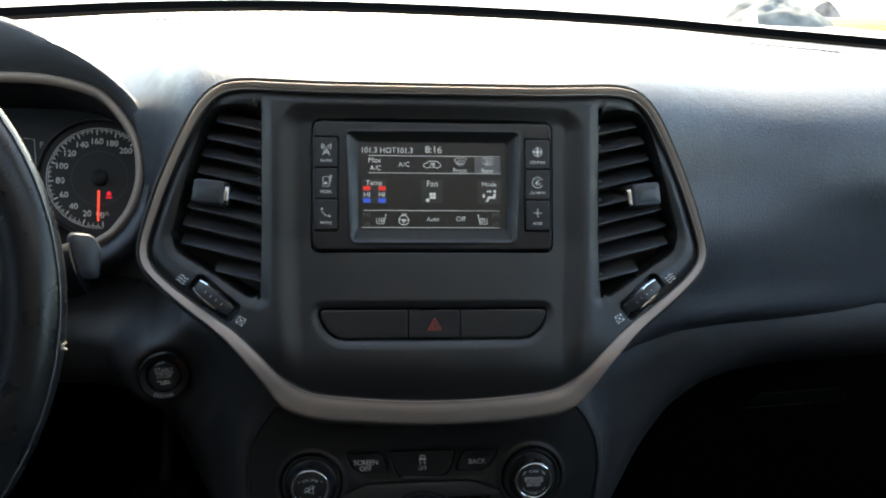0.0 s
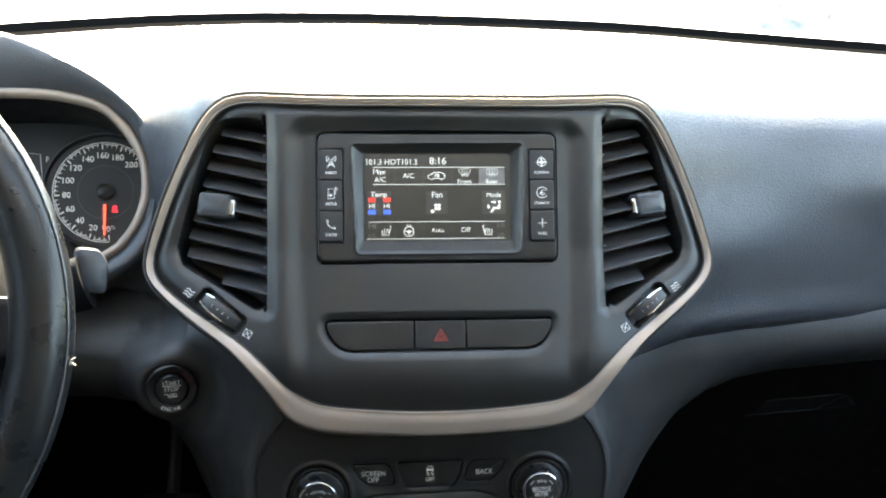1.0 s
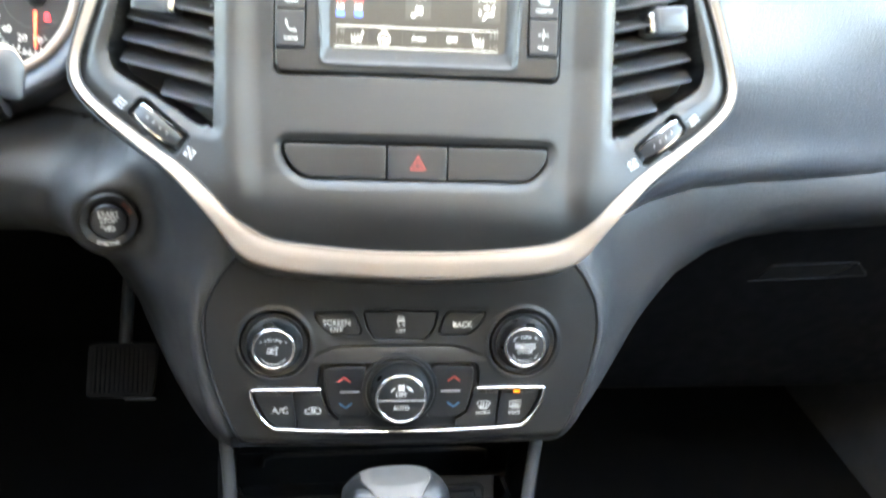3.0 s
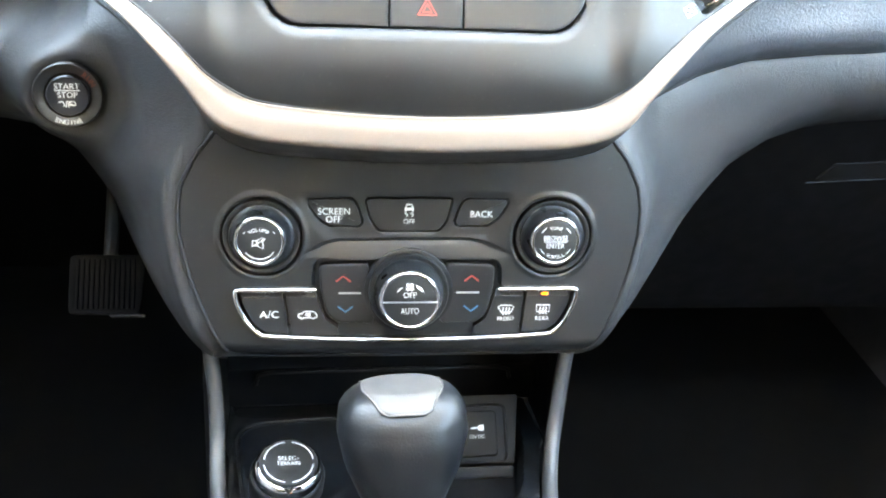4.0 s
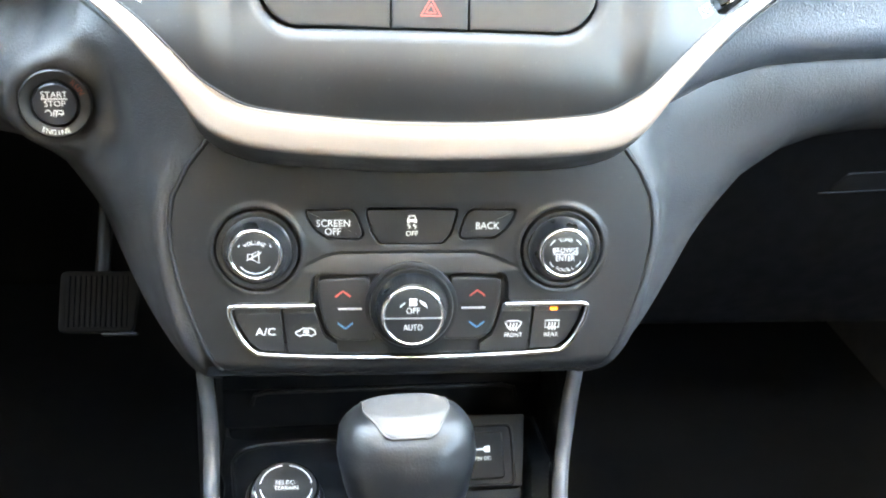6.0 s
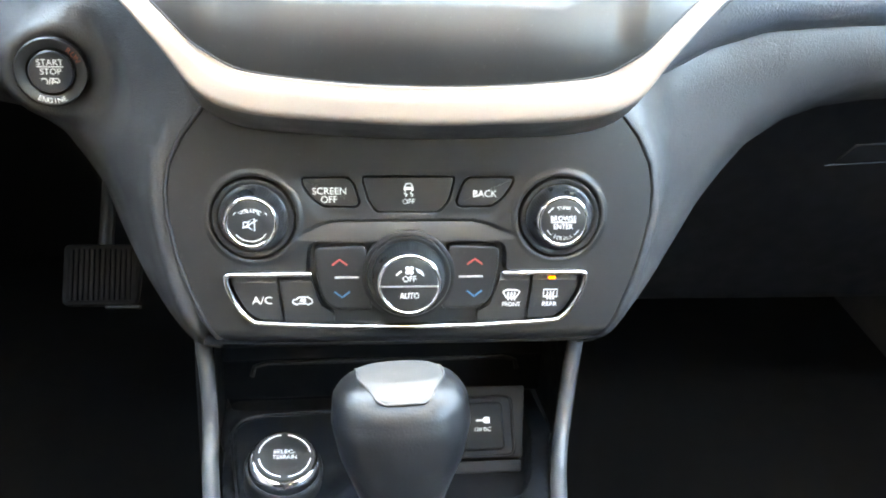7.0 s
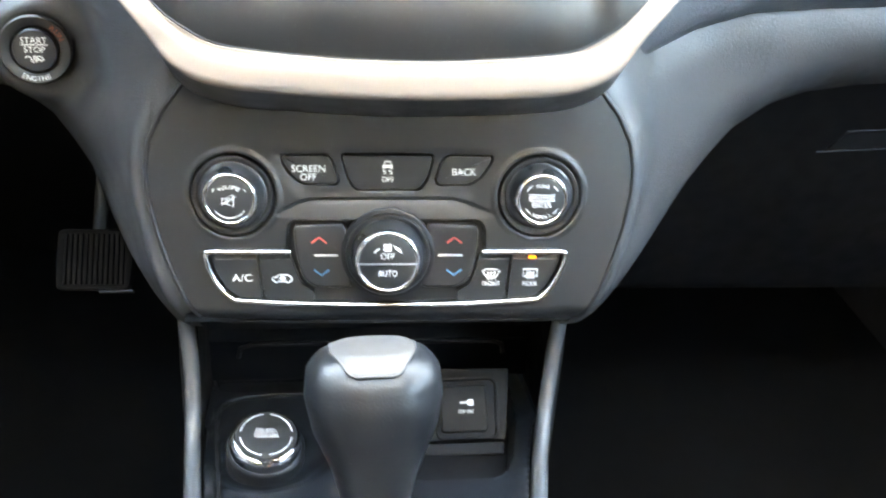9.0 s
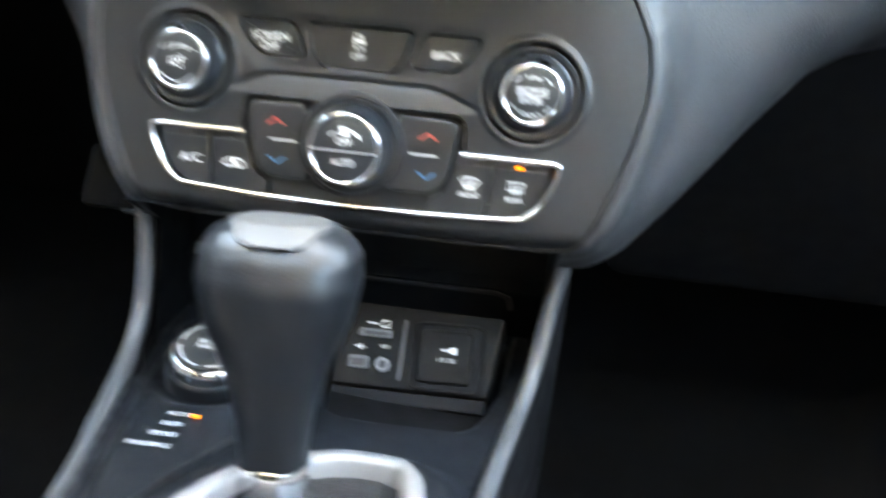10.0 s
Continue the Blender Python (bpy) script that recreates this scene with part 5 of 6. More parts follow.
hood_in = by_angle(smooth_loop(widen(RN, 0.0040), 1), (ring_mid, 0.0), 180)
hv, hf = [], []
prof = [(0.0, 0.094, 0.0), (0.04, 0.099, 0.0), (0.30, 0.103, 0.35), (0.62, 0.107, 0.75), (0.85, 0.106, 0.95), (0.96, 0.101, 1.0), (1.0, 0.094, 0.9), (1.01, 0.080, 0.8), (1.015, 0.050, 0.5), (1.0, -0.01, 0.2), (0.98, -0.16, 0.0)]
m = len(hood_in)
for s, h, k in prof:
    for o, i in zip(hood_out, hood_in):
        t = max(0.0, min(1.0, (i[1] + 0.02) / 0.10))
        hv.append((i[0] + (o[0] - i[0]) * s, i[1] + (o[1] - i[1]) * s, h + k * 0.012 * t))
for r in range(len(prof) - 1):
    for i in range(m):
        j = (i + 1) % m
        hf.append((r * m + i, (r + 1) * m + i, (r + 1) * m + j, r * m + j))
part("hood", (hv, hf), PAD, cluster, "black grained hood", sharp=60)

DC = (-0.0055, 0.0185)
speedo = part("speedometer", lathe([(0.0578, 0.0), (0.0578, 0.004), (0.0566, 0.0052), (0.0556, 0.0040), (0.0550, 0.001), (0.0, 0.0006)], 96, DC), DIALFACE, cluster, "black speedometer with white figures")
part("dial_rim", lathe([(0.0580, 0.0035), (0.0574, 0.0056), (0.0566, 0.0056), (0.0560, 0.0035)], 96, DC, cap=False), RAIL, speedo, "grey rim")
part("inner_rim", strokes([arc(*DC, 0.0262, 0, 360, 60)], 0.0005, 0.0010), RAIL, speedo)
lines = []
for k in range(0, 221, 5):
    a = radians(-85 - 1.13 * k)
    r0 = {0: 0.0405, 1: 0.0440, 2: 0.0440, 3: 0.0440}[(k // 5) % 4]
    if r0 < 0.042:
        r0 = 0.0425
    lines.append([(DC[0] + r0 * math.cos(a), DC[1] + r0 * math.sin(a)), (DC[0] + 0.0475 * math.cos(a), DC[1] + 0.0475 * math.sin(a))])
part("graduation", joined(strokes(lines[::4], 0.0010, 0.0010), strokes(lines, 0.0005, 0.0010), strokes([arc(*DC, 0.0488, -85, -85 - 1.13 * 220, 90)], 0.0006, 0.0010),
                          strokes([arc(*DC, 0.0470, -87 - 22.6 * k, -87 - 22.6 * k - 16, 8) for k in range(10)], 0.0006, 0.0010)), FIGURES, speedo)
for k in range(0, 201, 20):
    a = radians(-85 - 1.13 * k)
    part("figure", lettering(str(k), height=0.0058, at=(DC[0] + 0.0363 * math.cos(a), DC[1] + 0.0363 * math.sin(a), 0.0010)), FIGURES, speedo)
part("figure", lettering("km/h", height=0.0042, at=(DC[0] + 0.0035, DC[1] - 0.0345, 0.0009)), PRINT_GREY, speedo)
part("hub", lathe([(0.0082, 0.001), (0.0078, 0.0052), (0.0060, 0.0062), (0.0, 0.0064)], 32, DC), DARK, speedo, "black needle hub")
part("needle", slab([(DC[0] - 0.0012, DC[1] - 0.0125), (DC[0] + 0.0012, DC[1] - 0.0125), (DC[0] + 0.0009, DC[1] - 0.0425), (DC[0] - 0.0009, DC[1] - 0.0425)], 0.0035, 0.0046, 0.0003), NEEDLE, speedo, "lit red needle at zero")
part("warning_lamp", patches([[(0.0035 + 0.0022 * math.cos(a), 0.0030 + 0.0026 * math.sin(a)) for a in np.linspace(-0.6, 3.7, 10)], [(0.0006, 0.0004), (0.0064, 0.0004), (0.0064, -0.0012), (0.0006, -0.0012)]], 0.0012), WARN, speedo, "lit red warning symbol")
part("fuel_mark", joined(strokes([[(-0.0760, 0.0560), (-0.0665, 0.0550), (-0.0640, 0.030)]], 0.0007, 0.0), lettering("F", height=0.0055, at=(-0.0595, 0.0500, 0.0))), PRINT_GREY, cluster)

# ---- steering wheel, column, stalk ----
WHEEL = pose(-0.3979, -0.1795, 0.7778, 66.84, 0.35, 1.10) @ Matrix.Scale(0.9635, 4)
wheel_t = thing("steering_wheel", WHEEL, "black leather steering wheel, worn at its edge", "steering wheel")
rim_path = [(0.171 * math.cos(a), 0.171 * math.sin(a), 0) for a in np.linspace(0, 2 * math.pi, 97)[:-1]]
part("rim", tube(rim_path, 0.0160, 20, closed=True, squash=(1.05, 1.0)), RIM, wheel_t, "black leather rim", sharp=80)
part("rim_seam", tube([(0.1862 * math.cos(a), 0.1862 * math.sin(a), 0.0075) for a in np.linspace(0, 2 * math.pi, 97)[:-1]], 0.0007, 5, closed=True), RAIL, wheel_t, "worn pale seam")
for a0, a1, r0 in ((-6.2, -5.2, 0.0022), (-5.9, -6.4, 0.0030), (-6.6, -6.1, 0.0016)):
    part("worn_flake", tube([(0.1862 * math.cos(radians(a0)), 0.1862 * math.sin(radians(a0)), 0.003), ((0.1875 + r0) * math.cos(radians(a1)), (0.1875 + r0) * math.sin(radians(a1)), 0.004)], [0.0009, 0.0004], 6), FLAKE, wheel_t, "torn pale flake of leather")
part("hub", lathe([(0.075, -0.05), (0.072, -0.005), (0.060, 0.012), (0.0, 0.020)], 48), DARK, wheel_t, "black hub")
for a in (0, 180, 270):
    q = pose(0, 0, 0, 0, 0, a)
    part("spoke", moved(slab(rounded([(0.055, -0.022), (0.160, -0.016), (0.160, 0.016), (0.055, 0.022)], 0.006), -0.018, -0.004, 0.004), q), DARK, wheel_t, "black spoke")

column = thing("steering_column", pose(-0.0079, 0.0054, 0.0140, 0.39, 0.79, 1.74) @ Matrix.Scale(0.9787, 4), "black plastic steering column shroud under the cluster", "steering column")
part("shroud", tube([(-0.385, -0.115, 0.735), (-0.385, -0.04, 0.720), (-0.385, 0.06, 0.690), (-0.385, 0.18, 0.660)], [0.050, 0.062, 0.068, 0.068], 24), GLOVE, column, "black shroud", sharp=60)
stalk = thing("wiper_stalk", pose(-0.0062, 0.0233, 0.0033, 0.64, 0.32, 1.29) @ Matrix.Scale(0.9875, 4), "black control stalk on the steering column", "stalk")
part("arm", tube([(-0.345, 0.010, 0.700), (-0.310, 0.012, 0.712), (-0.285, 0.014, 0.720), (-0.264, 0.016, 0.726)], [0.017, 0.018, 0.019, 0.0195], 20, squash=(0.75, 1.1)), GLOVE, stalk, "black arm", sharp=60)
part("end_cap", slab(rounded([(-0.0120, -0.0165), (0.0130, -0.0175), (0.0135, 0.0060), (0.0060, 0.0170), (-0.0105, 0.0175)], 0.005, 6), -0.016, 0.004, 0.0035, dome=0.001), CAP, stalk, "smooth black end cap",
     m=tilted((-0.2620, 0.022, 0.7335), 20) @ pose(0, 0, 0, 0, 18, -4))

# ---- start button ----
START = pose(-0.2126, 0.0608, 0.6110, 81.14, 1.79, 7.84) @ Matrix.Scale(0.9825, 4)
start = thing("start_button", START, "round black engine start button with white words on the dashboard", "start button")
part("ring", lathe([(0.0212, -0.012), (0.0212, 0.0004), (0.0203, 0.0014), (0.0150, 0.0005), (0.0137, -0.0008), (0.0134, -0.004)], 64), FASCIA, start, "black outer ring", sharp=50)
btn = part("button", lathe([(0.0131, -0.006), (0.0131, 0.0016), (0.0123, 0.0026), (0.0, 0.0012)], 64), SKIRT, start, "grey button")
marks(btn, PRINT, lettering("START", height=0.0037, width=0.0150, at=(0, 0.0062, 0.0022)), lettering("STOP", height=0.0037, width=0.0120, at=(0, 0.0006, 0.0018)), strokes([[(-0.0076, 0.0035), (0.0076, 0.0035)]], 0.0006, 0.0020), printed("restart", -0.0010, -0.0056, 0.0018, 0.0054, 0.0006))
part("inscription", arched("ENGINE", (0, 0), 0.0174, 268, 0.0030, 0.0014, 9.6, inward=True), PRINT, start)
part("run_mark", arched("RUN", (0, 0), 0.0172, 38, 0.0032, 0.0014, 11.5), PRINT_ORANGE, start, "unlit orange mark")

# ---- brake pedal ----
PEDAL = pose(-0.2566, 0.2466, 0.3484, 49.41, 0.78, 1.31) @ Matrix.Scale(0.7733, 4)
pedal = thing("brake_pedal", PEDAL, "dusty black rubber brake pedal in the footwell", "pedal")
pad = part("pad", slab(rounded([(-0.046, -0.037), (0.040, -0.037), (0.046, 0.037), (-0.046, 0.037)], 0.009), -0.012, 0.0, 0.004), RUBBER, pedal, "ribbed rubber pad")
for i in range(12):
    u = -0.035 + 0.0060 * i
    part("rib", slab(rect(u - 0.0018, -0.031, u + 0.0018, 0.031, 0.001), -0.002, 0.0028, 0.0008), RUBBER, pad)
part("edge", slab(rect(0.004, -0.0405, 0.044, -0.0370, 0.001), -0.010, 0.001, 0.0008), DARK, pad, "worn edge")
part("arm", tube([(0.0, 0.02, -0.012), (0.0, 0.12, -0.02), (0.02, 0.36, 0.04)], 0.009, 10), DARK, pedal, "black arm")

# ---- centre console ----
console = thing("centre_console", CONSOLE_AT, "black centre console with pale side rails under the climate panel", "centre console")
RAIL_R = [(0.1300, 0.0335, 0.441), (0.1291, 0.031, 0.430), (0.1253, 0.0232, 0.4113), (0.1225, 0.0143, 0.391), (0.1183, 0.0, 0.370), (0.111, -0.0265, 0.360), (0.1053, -0.0500, 0.3597), (0.1006, -0.0697, 0.3600), (0.0953, -0.0931, 0.3605), (0.088, -0.14, 0.365), (0.076, -0.22, 0.376), (0.066, -0.40, 0.385)]
RAIL_L = [(-0.1345, 0.0415, 0.441), (-0.1338, 0.0385, 0.4265), (-0.1319, 0.032, 0.411), (-0.1305, 0.024, 0.393), (-0.130, 0.0125, 0.373), (-0.1291, -0.0075, 0.360), (-0.126, -0.0365, 0.3568), (-0.1208, -0.0778, 0.3583), (-0.1151, -0.1178, 0.3604), (-0.104, -0.22, 0.376), (-0.095, -0.40, 0.385)]
for s, rail_pts in ((-1, RAIL_L), (1, RAIL_R)):
    pts = smooth_loop(rail_pts, 6, closed=False)
    part("rail", tube([tuple(p) for p in pts], 0.0056, 12), RAIL, console, "satin grey rail", sharp=80)
    side_v, side_f = [], []
    for p in pts:
        for dx, dz in ((0.0, 0.0), (s * 0.006, -0.02), (s * 0.012, -0.30)):
            side_v.append((p[0] + dx, p[1], p[2] + dz))
    for i in range(len(pts) - 1):
        for k in range(2):
            side_f.append((i * 3 + k, (i + 1) * 3 + k, (i + 1) * 3 + k + 1, i * 3 + k + 1))
    part("side", (side_v, side_f), GLOVE, console, "black console side")

pu = np.arange(-0.128, 0.1281, 0.002)
pvv = np.arange(-0.42, 0.1101, 0.002)
PUg, PVg = np.meshgrid(pu, pvv)
wid_r = np.interp(PVg, [p[1] for p in RAIL_R][::-1], [p[0] for p in RAIL_R][::-1])
wid_l = np.interp(PVg, [p[1] for p in RAIL_L][::-1], [-p[0] for p in RAIL_L][::-1])
wid = np.where(PUg > 0, wid_r, wid_l) - 0.0072
Wp = np.zeros_like(PUg) + 0.003 * step(np.abs(PUg), wid - 0.02, wid)
TRAY = rounded([(-0.126, 0.088), (-0.030, 0.088), (-0.014, 0.050), (-0.006, -0.030), (0.006, -0.0423), (0.0800, -0.0443), (0.0905, -0.0244), (0.1048, 0.0311), (0.112, 0.100), (0.112, 0.130), (-0.126, 0.130)], 0.010)
dt = distance(TRAY, PUg, PVg)
Wp -= 0.016 * (1 - step(dt, -0.003, 0.002))
POD = rounded([(-0.1200, 0.0550), (-0.1140, 0.0720), (-0.1000, 0.0785), (-0.0400, 0.0820), (-0.0200, 0.0400), (-0.0180, -0.0550), (-0.0398, -0.0745), (-0.0494, -0.0957), (-0.0582, -0.1143), (-0.0665, -0.1337), (-0.0780, -0.1600), (-0.0920, -0.1650), (-0.0968, -0.1324), (-0.1032, -0.0878), (-0.1095, -0.0395), (-0.1167, 0.0185)], 0.008)
dp = distance(POD, PUg, PVg)
Wp -= 0.0040 * np.exp(-(dp / 0.0017) ** 2)
# dished seat of the drive-mode dial
rd = np.hypot(PUg + 0.0802, PVg + 0.0055)
Wp -= 0.010 * (1 - step(rd, 0.027, 0.050)) * (1 - step(PVg, -0.020, 0.020))
# raised cone round the gear gate
GATE = [(p[0], p[1]) for p in smooth_loop([(-0.050, -0.300), (0.040, -0.300), (0.056, -0.285), (0.060, -0.200), (0.0593, -0.1405), (0.0535, -0.1185), (0.0420, -0.1135), (0.0230, -0.1127), (0.0070, -0.1177), (-0.0255, -0.1355), (-0.0425, -0.1625), (-0.0610, -0.2050), (-0.0640, -0.270)], 5)]
dg = distance(GATE, PUg, PVg)
Wp += 0.014 * (1 - step(dg, 0.006, 0.034)) * (1 - step(-dg, 0.0, 0.004))
keep = (np.abs(PUg) < wid + 0.0030) & (dg > -0.003) & (dt > -0.006)
plate_v, plate_f = relief(pu, pvv, Wp, keep)
edge_u = wid.ravel()
plate_v = [(max(-e, min(e, p[0])), p[1], p[2] - 2.0 * max(0.0, abs(p[0]) - e)) for p, e in zip(plate_v, edge_u)]
part("plate", (plate_v, plate_f), CONSOLE, console, "slate grey console plate", m=PLATE)
part("pod_seam", tube([(p[0], p[1], 0.0006) for p in POD], 0.0009, 6, closed=True), DIALFACE, console, "black seam round the dial panel", m=PLATE, sharp=80)
# Tray floor in near-black, so the recess's shade is put into its colour.
part("tray_dark_floor", patches([[(p[0], p[1]) for p in inset(TRAY, -0.001)]], -0.0150), GLOVE, console, "near-black tray floor, coloured dark for the shaded recess", m=PLATE)
gate_in, gate_out = [(p[0], p[1]) for p in inset(GATE, 0.0080)], [(p[0], p[1]) for p in inset(GATE, -0.0040)]
part("gear_surround", band(gate_out, gate_in, [(0.0, 0.004), (0.05, 0.0165), (0.25, 0.0195), (0.7, 0.0190), (0.95, 0.0155), (1.0, 0.010)], lambda u, v: 0.0), GATE_SILVER, console, "satin silver gear surround", m=PLATE, sharp=60)
part("gate_liner", patches([gate_in], 0.006), BOOT, console, m=PLATE)

# storage tray under the climate panel
part("tray_wall", joined(([(x, y, z) for y, z in ((0.098, 0.335), (0.100, 0.368), (0.096, 0.374), (0.104, 0.380), (0.108, 0.440), (-0.004, 0.4595)) for x in (-0.128, 0.128)],
                                 [(2 * i, 2 * i + 1, 2 * i + 3, 2 * i + 2) for i in range(5)]),
                                ([(s * 0.128, y, z) for s in (-1, 1) for y, z in ((-0.004, 0.4595), (0.108, 0.440), (0.104, 0.33), (0.030, 0.335), (0.050, 0.42))], [(0, 1, 2, 3, 4), (9, 8, 7, 6, 5)])),
            GLOVE, console, "black tray wall")
part("tray_lip", tube([(-0.106, 0.094, 0.360), (-0.104, 0.0945, 0.3685), (-0.094, 0.095, 0.3715), (0.094, 0.095, 0.3715), (0.104, 0.0945, 0.3685), (0.106, 0.094, 0.360)], 0.0018, 8), DARK, console, "black tray lip", sharp=80)

# sockets
SOCK = pose(0.0494, -0.0073, 0.3812, 40.36, -4.26, -3.22) @ Matrix.Scale(0.9251, 4)
socket = thing("socket_panel", SOCK, "black panel with power socket and media ports in the tray", "socket panel")
part("panel", slab(rounded([(-0.066, -0.0236), (0.0378, -0.0240), (0.0439, 0.0300), (-0.066, 0.0335)], 0.002), -0.030, 0.0, 0.0008), SOCKET_BLACK, socket, "black panel")
part("ledge", slab(rounded([(-0.066, -0.0338), (0.0364, -0.0345), (0.0376, -0.0250), (-0.066, -0.0246)], 0.002), -0.030, -0.0020, 0.0012), GLOVE, socket, "black ledge")
# No recess is cut round the cover; a flat black plate gives its shade.
part("lid_shade", slab(rect(-0.0118, -0.0212, 0.0312, 0.0212, 0.005), -0.001, 0.0004, 0.0001), GLOVE, socket, "black plate drawn as the shaded recess round the cover")
lid = part("socket_lid", slab(rect(-0.0100, -0.0178, 0.0252, 0.0178, 0.004), 0.0, 0.0034, 0.0013), SOCKET_BLACK, socket, "square black socket cover")
ring_path = [(p[0], p[1], 0.0006) for p in rect(-0.0130, -0.0224, 0.0325, 0.0224, 0.006, 6)]
part("lid_frame", tube(ring_path, 0.0011, 6, closed=True), SOCKET_BLACK, socket, "raised frame round the cover", sharp=80)
marks(lid, PRINT, printed("plug", 0.0100, 0.0042, 0.0035, 0.0066, 0.0010), lettering("12V DC", height=0.0028, width=0.0118, at=(0.0095, -0.0025, 0.0035)))
# Reflection in the panel's gap, drawn as a raised grey strip.
part("seam_glint", slab(rect(-0.0222, -0.0180, -0.0206, 0.0230, 0.0006), 0, 0.0009, 0.0004), RAIL, socket)
aux = part("aux_jack", lathe([(0.0048, 0.0), (0.0048, 0.0012), (0.0040, 0.0018), (0.0028, 0.0014), (0.0026, -0.002), (0.0, -0.002)], 28, (-0.0333, -0.0087)), GATE_SILVER, socket, "round jack with bright rim")
part("jack_hole", lathe([(0.0027, 0.0016), (0.0, 0.0016)], 20, (-0.0333, -0.0087)), DIALFACE, aux)
usb = part("usb_port", slab(rect(-0.0565, -0.0125, -0.0430, -0.0040, 0.0016), 0, 0.0010, 0.0003), RAIL, socket, "usb port")
part("port_mouth", slab(rect(-0.0545, -0.0108, -0.0450, -0.0062), 0, 0.0013, 0.0001), DIALFACE, usb)
card = part("card_slot", slab(rect(-0.0520, 0.0098, -0.0300, 0.0150, 0.0008), 0, 0.0009, 0.0003), RAIL, socket, "grey card slot")
part("slot_mouth", slab(rect(-0.0485, 0.0108, -0.0318, 0.0132), 0, 0.0012, 0.0001), DIALFACE, card)
marks(socket, PRINT, lettering("AUX", height=0.0024, width=0.0062, at=(-0.0336, 0.0036, 0.0002)), printed("usb", -0.0500, 0.0022, 0.0002, 0.0040, 0.0006),
      strokes([[(-0.0475, 0.0190), (-0.0400, 0.0190)], [(-0.0375, 0.0212), (-0.0325, 0.0212), (-0.0325, 0.0168), (-0.0375, 0.0168), (-0.0375, 0.0212)]], 0.0009, 0.0002))

# terrain dial
DIAL_P = pose(-0.0782, -0.0432, 0.3678, 8.88, 4.14, 2.92) @ Matrix.Scale(1.0048, 4)
dial = thing("terrain_dial", DIAL_P, "black rotary drive-mode dial with a chrome collar on the console", "dial")
HUB = (-0.0005, 0.0022)
part("base", lathe([(0.0252, -0.004), (0.0252, 0.0150), (0.0243, 0.0175), (0.0225, 0.0186)], 64, HUB), DARK, dial, "smooth black base", sharp=50)
part("collar", lathe([(0.0233, 0.0178), (0.0226, 0.0225), (0.0210, 0.0262), (0.0192, 0.0270)], 96, HUB), CHROME, dial, "chrome collar", sharp=60)
cap = part("cap", lathe([(0.0197, 0.022), (0.0196, 0.0272), (0.0188, 0.0282), (0.0, 0.0284)], 64, HUB), KEY, dial, "flat black cap")
part("pointer", slab([(HUB[0] - 0.0065, HUB[1] - 0.0180), (HUB[0], HUB[1] - 0.0224), (HUB[0] + 0.0065, HUB[1] - 0.0180)], 0.018, 0.0276, 0.0008), KEY, cap)
marks(cap, PRINT, lettering("SELEC-", height=0.0030, width=0.0134, at=(-0.0006, 0.0052, 0.0284)), lettering("TERRAIN", height=0.0030, width=0.0152, at=(-0.0006, 0.0010, 0.0284)),
      *[strokes([arc(*HUB, 0.0163, a + 8, a + 82, 16)], 0.0007, 0.0282) for a in (0, 90, 180, 270)])
modes = thing("drive_mode_legend", CONSOLE_AT @ PLATE, "white printed drive mode legend with a lit orange lamp", "printed legend")
for i, b in enumerate(("AUTO", "SNOW", "SPORT", "SAND/MUD")):
    part("inscription", lettering(b, height=0.0046, width=0.0029 * len(b), at=(-0.0742 + 0.0004 * i - 0.00145 * len(b), -0.0655 - 0.0116 * i, 0.0008), bold=0.004), PRINT_GREY, modes)
part("lamp", slab(rect(-0.0724, -0.0664, -0.0690, -0.0644, 0.0004), 0, 0.0012, 0.0003), LED_ORANGE, modes, "lit orange lamp")

# ---- gear shifter ----
shifter = thing("gear_shifter", SHIFTER_AT, "black leather gear shifter with a silver release insert on the console", "gear shifter")


def knob_ring(t):
    """Centre, half width and half depth of the grip at height share t."""
    c = Vector((-0.0150, -0.182, 0.434)).lerp(Vector((-0.0152, -0.150, 0.536)), t)
    wx = 0.95 * float(np.interp(t, [0, 0.08, 0.25, 0.45, 0.65, 0.80, 0.90, 0.96, 1.0], [0.0144, 0.0150, 0.0172, 0.0226, 0.0314, 0.0347, 0.0335, 0.0295, 0.0205]))
    wy = float(np.interp(t, [0, 0.08, 0.25, 0.45, 0.65, 0.80, 0.90, 0.96, 1.0], [0.0144, 0.0152, 0.0182, 0.0236, 0.0284, 0.0285, 0.0255, 0.0205, 0.0120]))
    return c, wx, wy


kv, kf, KS, KN = [], [], 30, 40
axis = (Vector((-0.0152, -0.150, 0.536)) - Vector((-0.0150, -0.182, 0.434))).normalized()
sx = Vector((1, 0, 0))
sy = axis.cross(sx).normalized()
for i in range(KS + 1):
    c, wx, wy = knob_ring(i / KS)
    for k in range(KN):
        a = 2 * math.pi * k / KN
        ca, sa = math.cos(a), math.sin(a)
        e = 2.6
        rr = (abs(ca) ** e + abs(sa) ** e) ** (-1 / e)
        kv.append(tuple(c + sx * (wx * rr * ca) + sy * (wy * rr * sa)))
for i in range(KS):
    for k in range(KN):
        l = (k + 1) % KN
        kf.append((i * KN + k, i * KN + l, (i + 1) * KN + l, (i + 1) * KN + k))
kf.append(tuple(range(KS * KN, KS * KN + KN)))
part("grip", (kv, kf), LEATHER, shifter, "black leather grip", sharp=70, fix=True)

# silver release insert over the top of the grip
grip_len = (Vector((-0.0152, -0.150, 0.536)) - Vector((-0.0150, -0.182, 0.434))).length
grip_foot = Vector((-0.0150, -0.182, 0.434))


